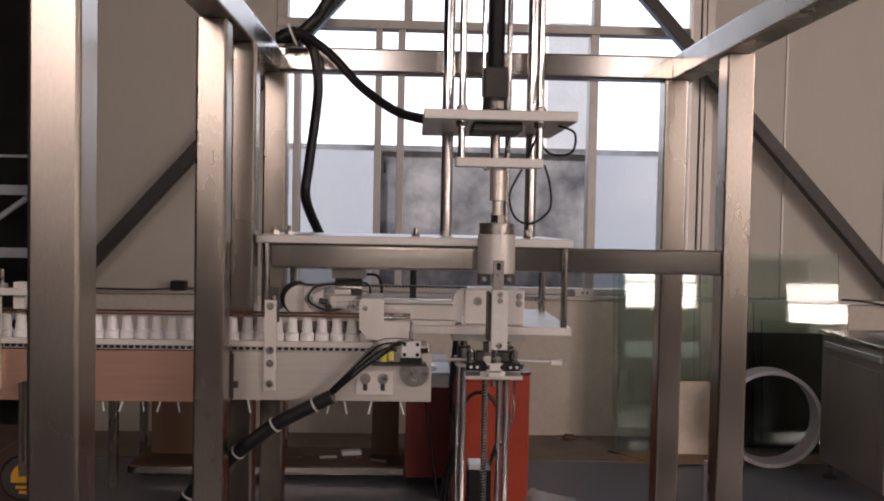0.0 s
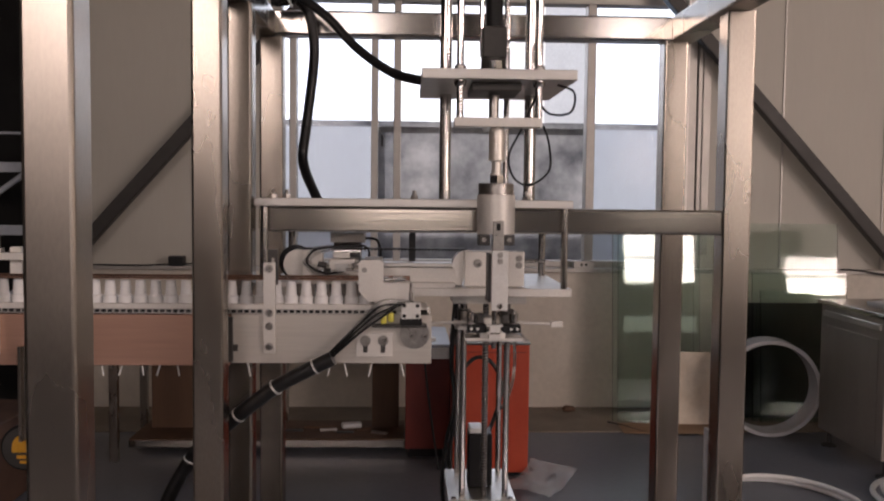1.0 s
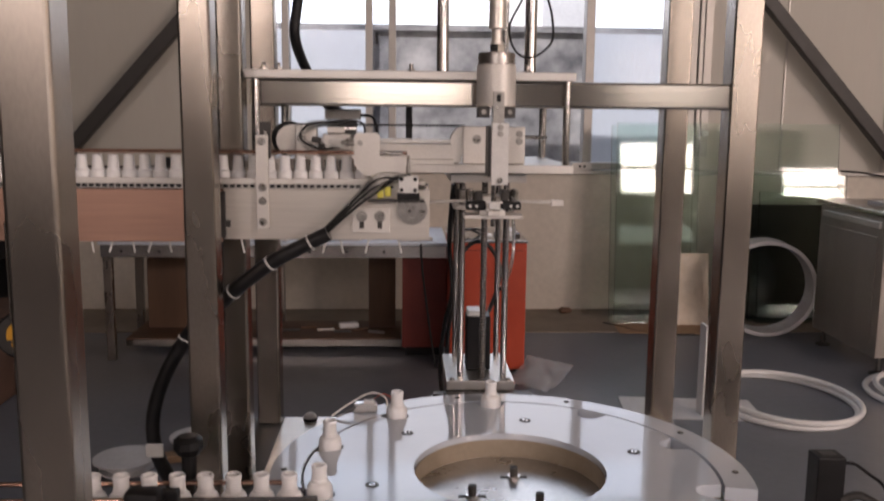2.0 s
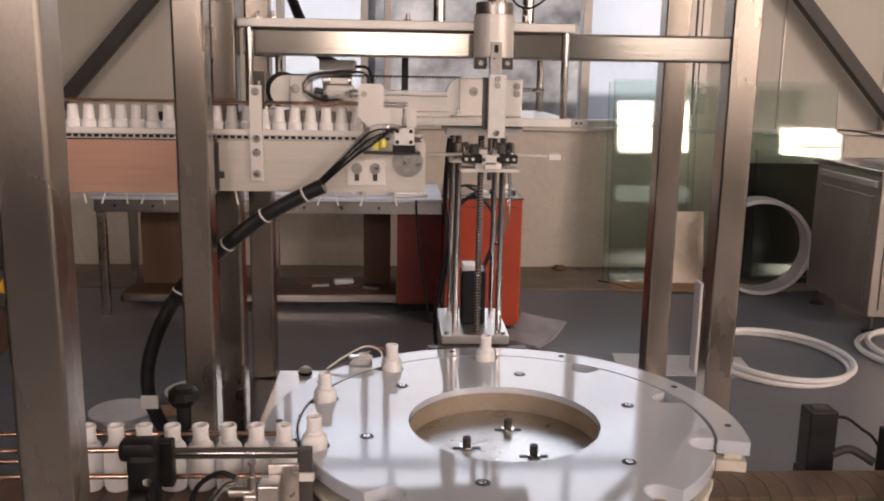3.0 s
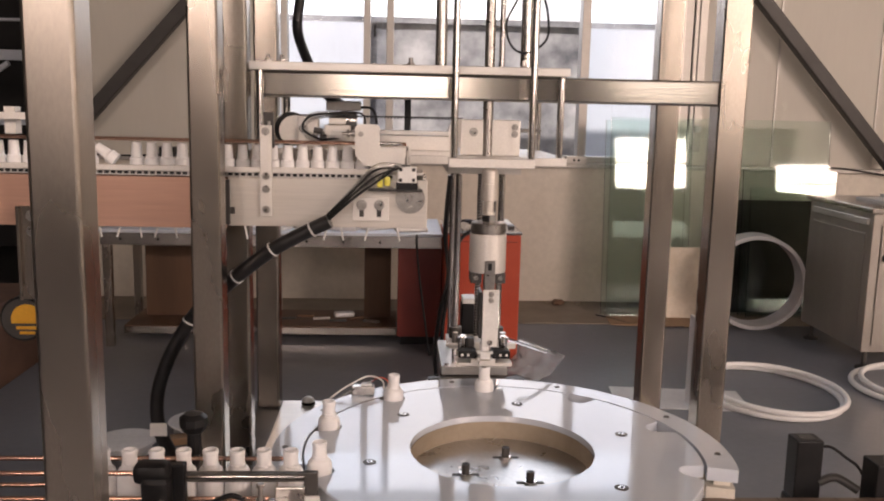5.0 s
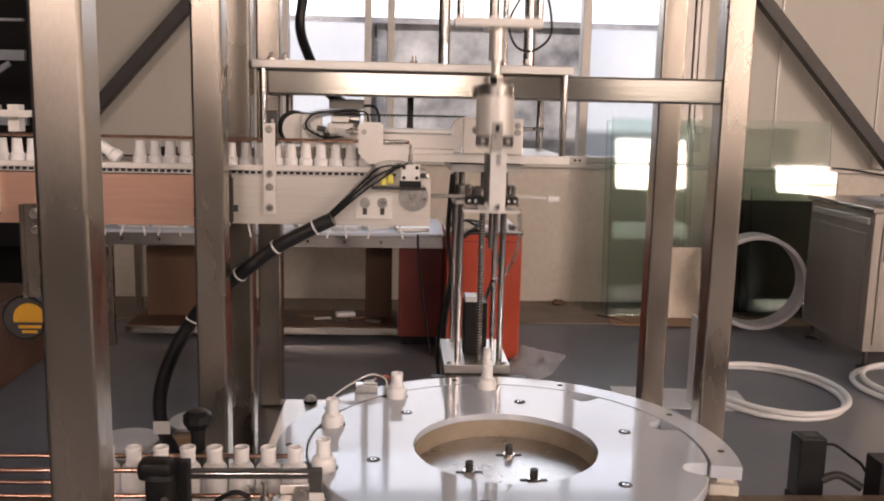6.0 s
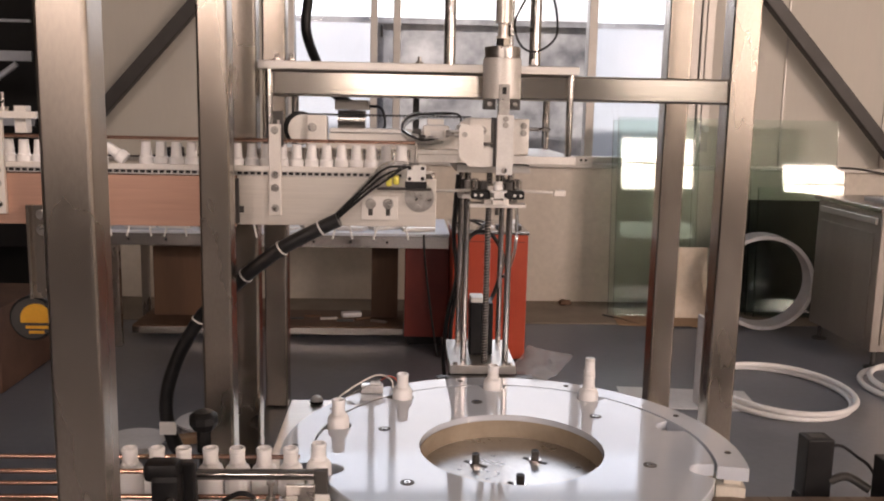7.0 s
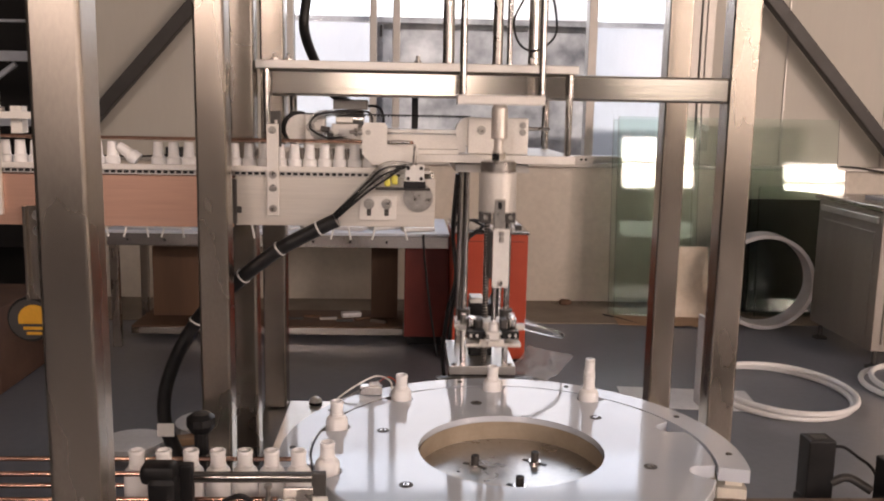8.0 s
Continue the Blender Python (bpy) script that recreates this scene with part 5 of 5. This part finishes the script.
half = [(-1.295 + 0.050 * math.cos(radians(a)), 0.645 + 0.050 * math.sin(radians(a))) for a in range(-15, 196, 10)]
reel.part("label", extrude_outline(half, 2.588, 2.5915, 1), YELLOW, "yellow half-round label")
reel.part("text_bar", B(((-1.33, 2.5885, 0.612), (-1.258, 2.5915, 0.622))), YELLOW)
reel.part("text_bar", B(((-1.32, 2.5885, 0.596), (-1.272, 2.5915, 0.605))), YELLOW)
reel.part("stand", R(((-1.27, 2.66, 0), (-1.27, 2.66, 0.551), 0.012)), BRACE)

rack = Assembly("white_rack", "bluish white welded rack standing in the dark annex", "rack", (-3.3, 6.5, 0))
for z in (1.15, 1.62, 1.90, 0.70):
    rack.part("rail", B(((-4.2, 6.48, z), (-2.85, 6.52, z + (0.075 if z in (1.15, 1.62) else 0.02))), bevel=0.004), BLUEWHITE)
for x in (-4.1, -3.5):
    rack.part("upright", hollow_tube((x, 6.525, -0.004), (x + 0.05, 6.575, 2.3), 2), BLUEWHITE)
for a, c in (((-3.5, 6.46, 1.2), (-2.95, 6.46, 1.6)), ((-3.6, 6.46, 0.2), (-2.95, 6.46, 0.8))):
    rack.part("strut", R((a, c, 0.022), seg=16), BLUEWHITE)

disc = solid("cable_drum", L([(0.03, 0), (0.10, 0), (0.10, 0.006), (0.075, 0.008), (0.075, 0.04), (0.12, 0.042), (0.12, 0.048), (0.03, 0.048)], seg=48), PAPER, "flat pale spool lying on the floor", "spool", "flat spools")
disc.location = (-0.92, 3.30, 0)
ob = copy_thing(disc, Matrix.Translation((-1.15, 3.08, 0)))
solid("yellow_offcut", B(((-0.06, -0.03, 0), (0.06, 0.03, 0.03)), bevel=0.004), CARD, "small cardboard offcut beside the spool", "offcut").matrix_world = pose(-0.98, 3.16, 0.0, 0, 0, 20)
ball = thing("round_cap", "white domed cap on a dark ring", "cap", (-0.372, 2.365, 0.4435))
part("ring", L([(0.002, 0), (0.018, 0), (0.0205, 0.002), (0.0205, 0.008), (0.0195, 0.009), (0.002, 0.009)], seg=28), BLACK, ball, "dark lower ring")
part("dome", L([(0.002, 0.0092), (0.019, 0.0092), (0.0185, 0.014), (0.015, 0.020), (0.009, 0.024), (0.002, 0.025)], seg=28), BOTTLE, ball)
solid("sill_cable", P([(-2.3, WY - 0.06, 0.99), (-1.9, WY - 0.06, 0.985), (-1.6, WY - 0.06, 1.0), (-1.2, WY - 0.06, 0.992)], 0.005), BLACK, "dark cable lying along the wall rail", "cable")
solid("wall_cable", P([(2.92, WY - 0.055, 0.992), (3.05, WY - 0.06, 0.985), (3.25, WY - 0.06, 0.955), (3.6, WY - 0.06, 0.90), (4.1, WY - 0.06, 0.87)], 0.006), BLACK, "dark cable sagging along the low wall", "cable")
solid("floor_cord", P([(1.22, 5.42, 0.011), (1.30, 5.33, 0.011), (1.42, 5.17, 0.0065), (1.60, 5.12, 0.0065), (1.85, 5.14, 0.0065)], 0.005), BLACK, "thin dark cord lying on the floor by the glass", "cord")
latch_plate = thing("sill_bracket", "small pale metal bracket with two holes on the wall rail", "bracket", (1.12, WY - 0.05, 0.985))
part("plate", B(((-0.07, -0.006, 0.0005), (0.07, 0.04, 0.052)), bevel=0.002), FRAME, latch_plate)
for x in (-0.016, 0.016):
    part("hole", R(((x, -0.0075, 0.026), (x, -0.0062, 0.026), 0.009), seg=14), BLACK, latch_plate)
solid("sill_box", B(((-1.70, WY - 0.10, 0.986), (-1.60, WY - 0.02, 1.05)), bevel=0.004), BLACK, "small black box on the wall rail", "box")


# ---- what moves ----
def lerp_rows(table, t):
    for (t0, a), (t1, c) in zip(table, table[1:]):
        if t <= t1:
            return a + (c - a) * (t - t0) / (t1 - t0)
    return table[-1][1]


HEAD_DROP = [(0, 0), (4.0, 0), (4.1, -0.01), (4.2, -0.04), (4.3, -0.09), (4.4, -0.158), (4.5, -0.218), (4.6, -0.28), (4.7, -0.335), (4.85, -0.385), (5.0, -0.40),
             (5.4, -0.40), (5.55, -0.37), (5.8, -0.235), (5.9, -0.17), (6.0, -0.085), (6.1, -0.02), (6.2, 0), (7.3, 0), (7.5, -0.015), (7.6, -0.06), (7.7, -0.11), (7.8, -0.158), (7.9, -0.212), (8.0, -0.26)]
GRIP_Z = [(0, 1.135), (3.8, 1.135), (3.9, 1.118), (4.0, 1.05), (4.1, 1.04), (4.2, 0.998), (4.3, 0.95), (4.4, 0.895), (4.5, 0.833), (4.6, 0.775), (4.7, 0.748), (4.9, 0.742),
          (5.5, 0.742), (5.65, 0.83), (5.8, 0.96), (5.9, 1.06), (6.0, 1.12), (6.1, 1.135), (7.2, 1.135), (7.3, 1.115), (7.4, 1.036), (7.5, 1.034), (7.6, 1.0), (7.7, 0.947), (7.8, 0.885), (7.9, 0.835), (8.0, 0.79)]
PUSH_X = [(0, 0), (2.9, 0), (3.3, 0.17), (3.5, 0.21), (3.9, 0.205), (4.0, 0.05), (4.1, 0), (6.5, 0), (6.6, 0.03), (6.7, 0.11), (6.8, 0.17), (6.95, 0.215), (7.3, 0.215), (7.4, 0.06), (7.5, 0), (8.0, 0)]
ARM_IN = [(0, 0), (3.8, 0), (3.9, 0.09), (5.55, 0.09), (5.75, 0), (7.1, 0), (7.2, 0.03), (7.3, 0.09), (8.0, 0.09)]
TURN_DEG = [(0, 0), (6.05, 0), (6.2, -14), (6.3, -27), (6.4, -35), (6.5, -36), (8.0, -36)]
SLEEVE_STEP = [(0, 0), (3.5, 0), (3.9, 0.08), (4.5, 0.1035), (7.5, 0.1035), (7.95, 0.138), (8.0, 0.138)]
ROW_STEP_X = [(0, 0), (6.4, 0), (7.0, 0.031), (7.5, 0.0495), (8.0, 0.0495)]


def slide(ob, base, table, axis):
    rows = []
    for t, v in table:
        m = base.copy()
        m.translation[axis] += v
        rows.append((t, m))
    walk(ob, rows)


def motions():
    slide(head.ob, Matrix.Translation(head.at), HEAD_DROP, 2)
    walk(grip.ob, [(t, pose(grip.at.x, grip.at.y, z)) for t, z in GRIP_Z])
    rows = []
    for t, z in GRIP_Z:
        low_by = 1.135 - z
        rows.append((t, pose(0.15 + 0.19 * low_by, 2.05, z - 0.005, min(76.0, low_by * 215), 48 * low_by, 68 * max(0.0, 1 - low_by / 0.08))))
    walk(hose_loop.ob, rows)
    for ob, s in side_arms:
        walk(ob, [(t, pose(-s * d, 0, 0)) for t, d in ARM_IN])
    slide(pusher.ob, Matrix.Translation(pusher.at), PUSH_X, 0)
    walk(wheel, [(t, pose(CX, CY, 0.56, 0, 0, d)) for t, d in TURN_DEG])
    for ob, deg in wheel_bottles:
        walk(ob, [(t, Matrix.Translation(wheel_place(deg + d))) for t, d in TURN_DEG])
    for k, ob in enumerate(row_bottles):
        x = ROW_X0 - k * ROW_STEP
        if k == 0:
            end = wheel_place(198)
            walk(ob, [(t, Matrix.Translation((x + (end[0] - x) * s / 0.0495, ROW_Y + (end[1] - ROW_Y) * s / 0.0495, BZ))) for t, s in ROW_STEP_X])
        else:
            walk(ob, [(t, Matrix.Translation((x + s, ROW_Y, BZ))) for t, s in ROW_STEP_X])
    for ob, x in sleeves:
        if ob is sleeve0:
            walk(ob, [(0, pose(x, 1.83, 1.2005)), (8.0, pose(x, 1.83, 1.2005))])
            continue
        walk(ob, [(t, pose(min(x + s, -0.12), 1.83, 1.2005)) for t, s in SLEEVE_STEP])
    walk(fallen, [(t, pose(-0.86 + s, 1.83, 1.212, 0, -52, 0)) for t, s in SLEEVE_STEP])
    seat = 0.7125
    rows = [(0, pose(-0.118, 1.83, 1.225)), (2.9, pose(-0.118, 1.83, 1.225)), (3.4, pose(0.113, 1.884, 1.132))]
    rows += [(t, pose(0.113, 1.884, max(z - 0.005, seat))) for t, z in GRIP_Z if 3.7 <= t <= 4.9]
    rows += [(t, pose(*wheel_place(90 + d)[:2], seat)) for t, d in TURN_DEG if t > 5]
    walk(pump_a, rows)
    rows = [(0, pose(-0.150, 1.83, 1.225)), (6.5, pose(-0.150, 1.83, 1.225)), (6.9, pose(0.113, 1.884, 1.132))]
    rows += [(t, pose(0.113, 1.884, max(z - 0.005, seat))) for t, z in GRIP_Z if t >= 7.2]
    walk(pump_b, rows)


motions()
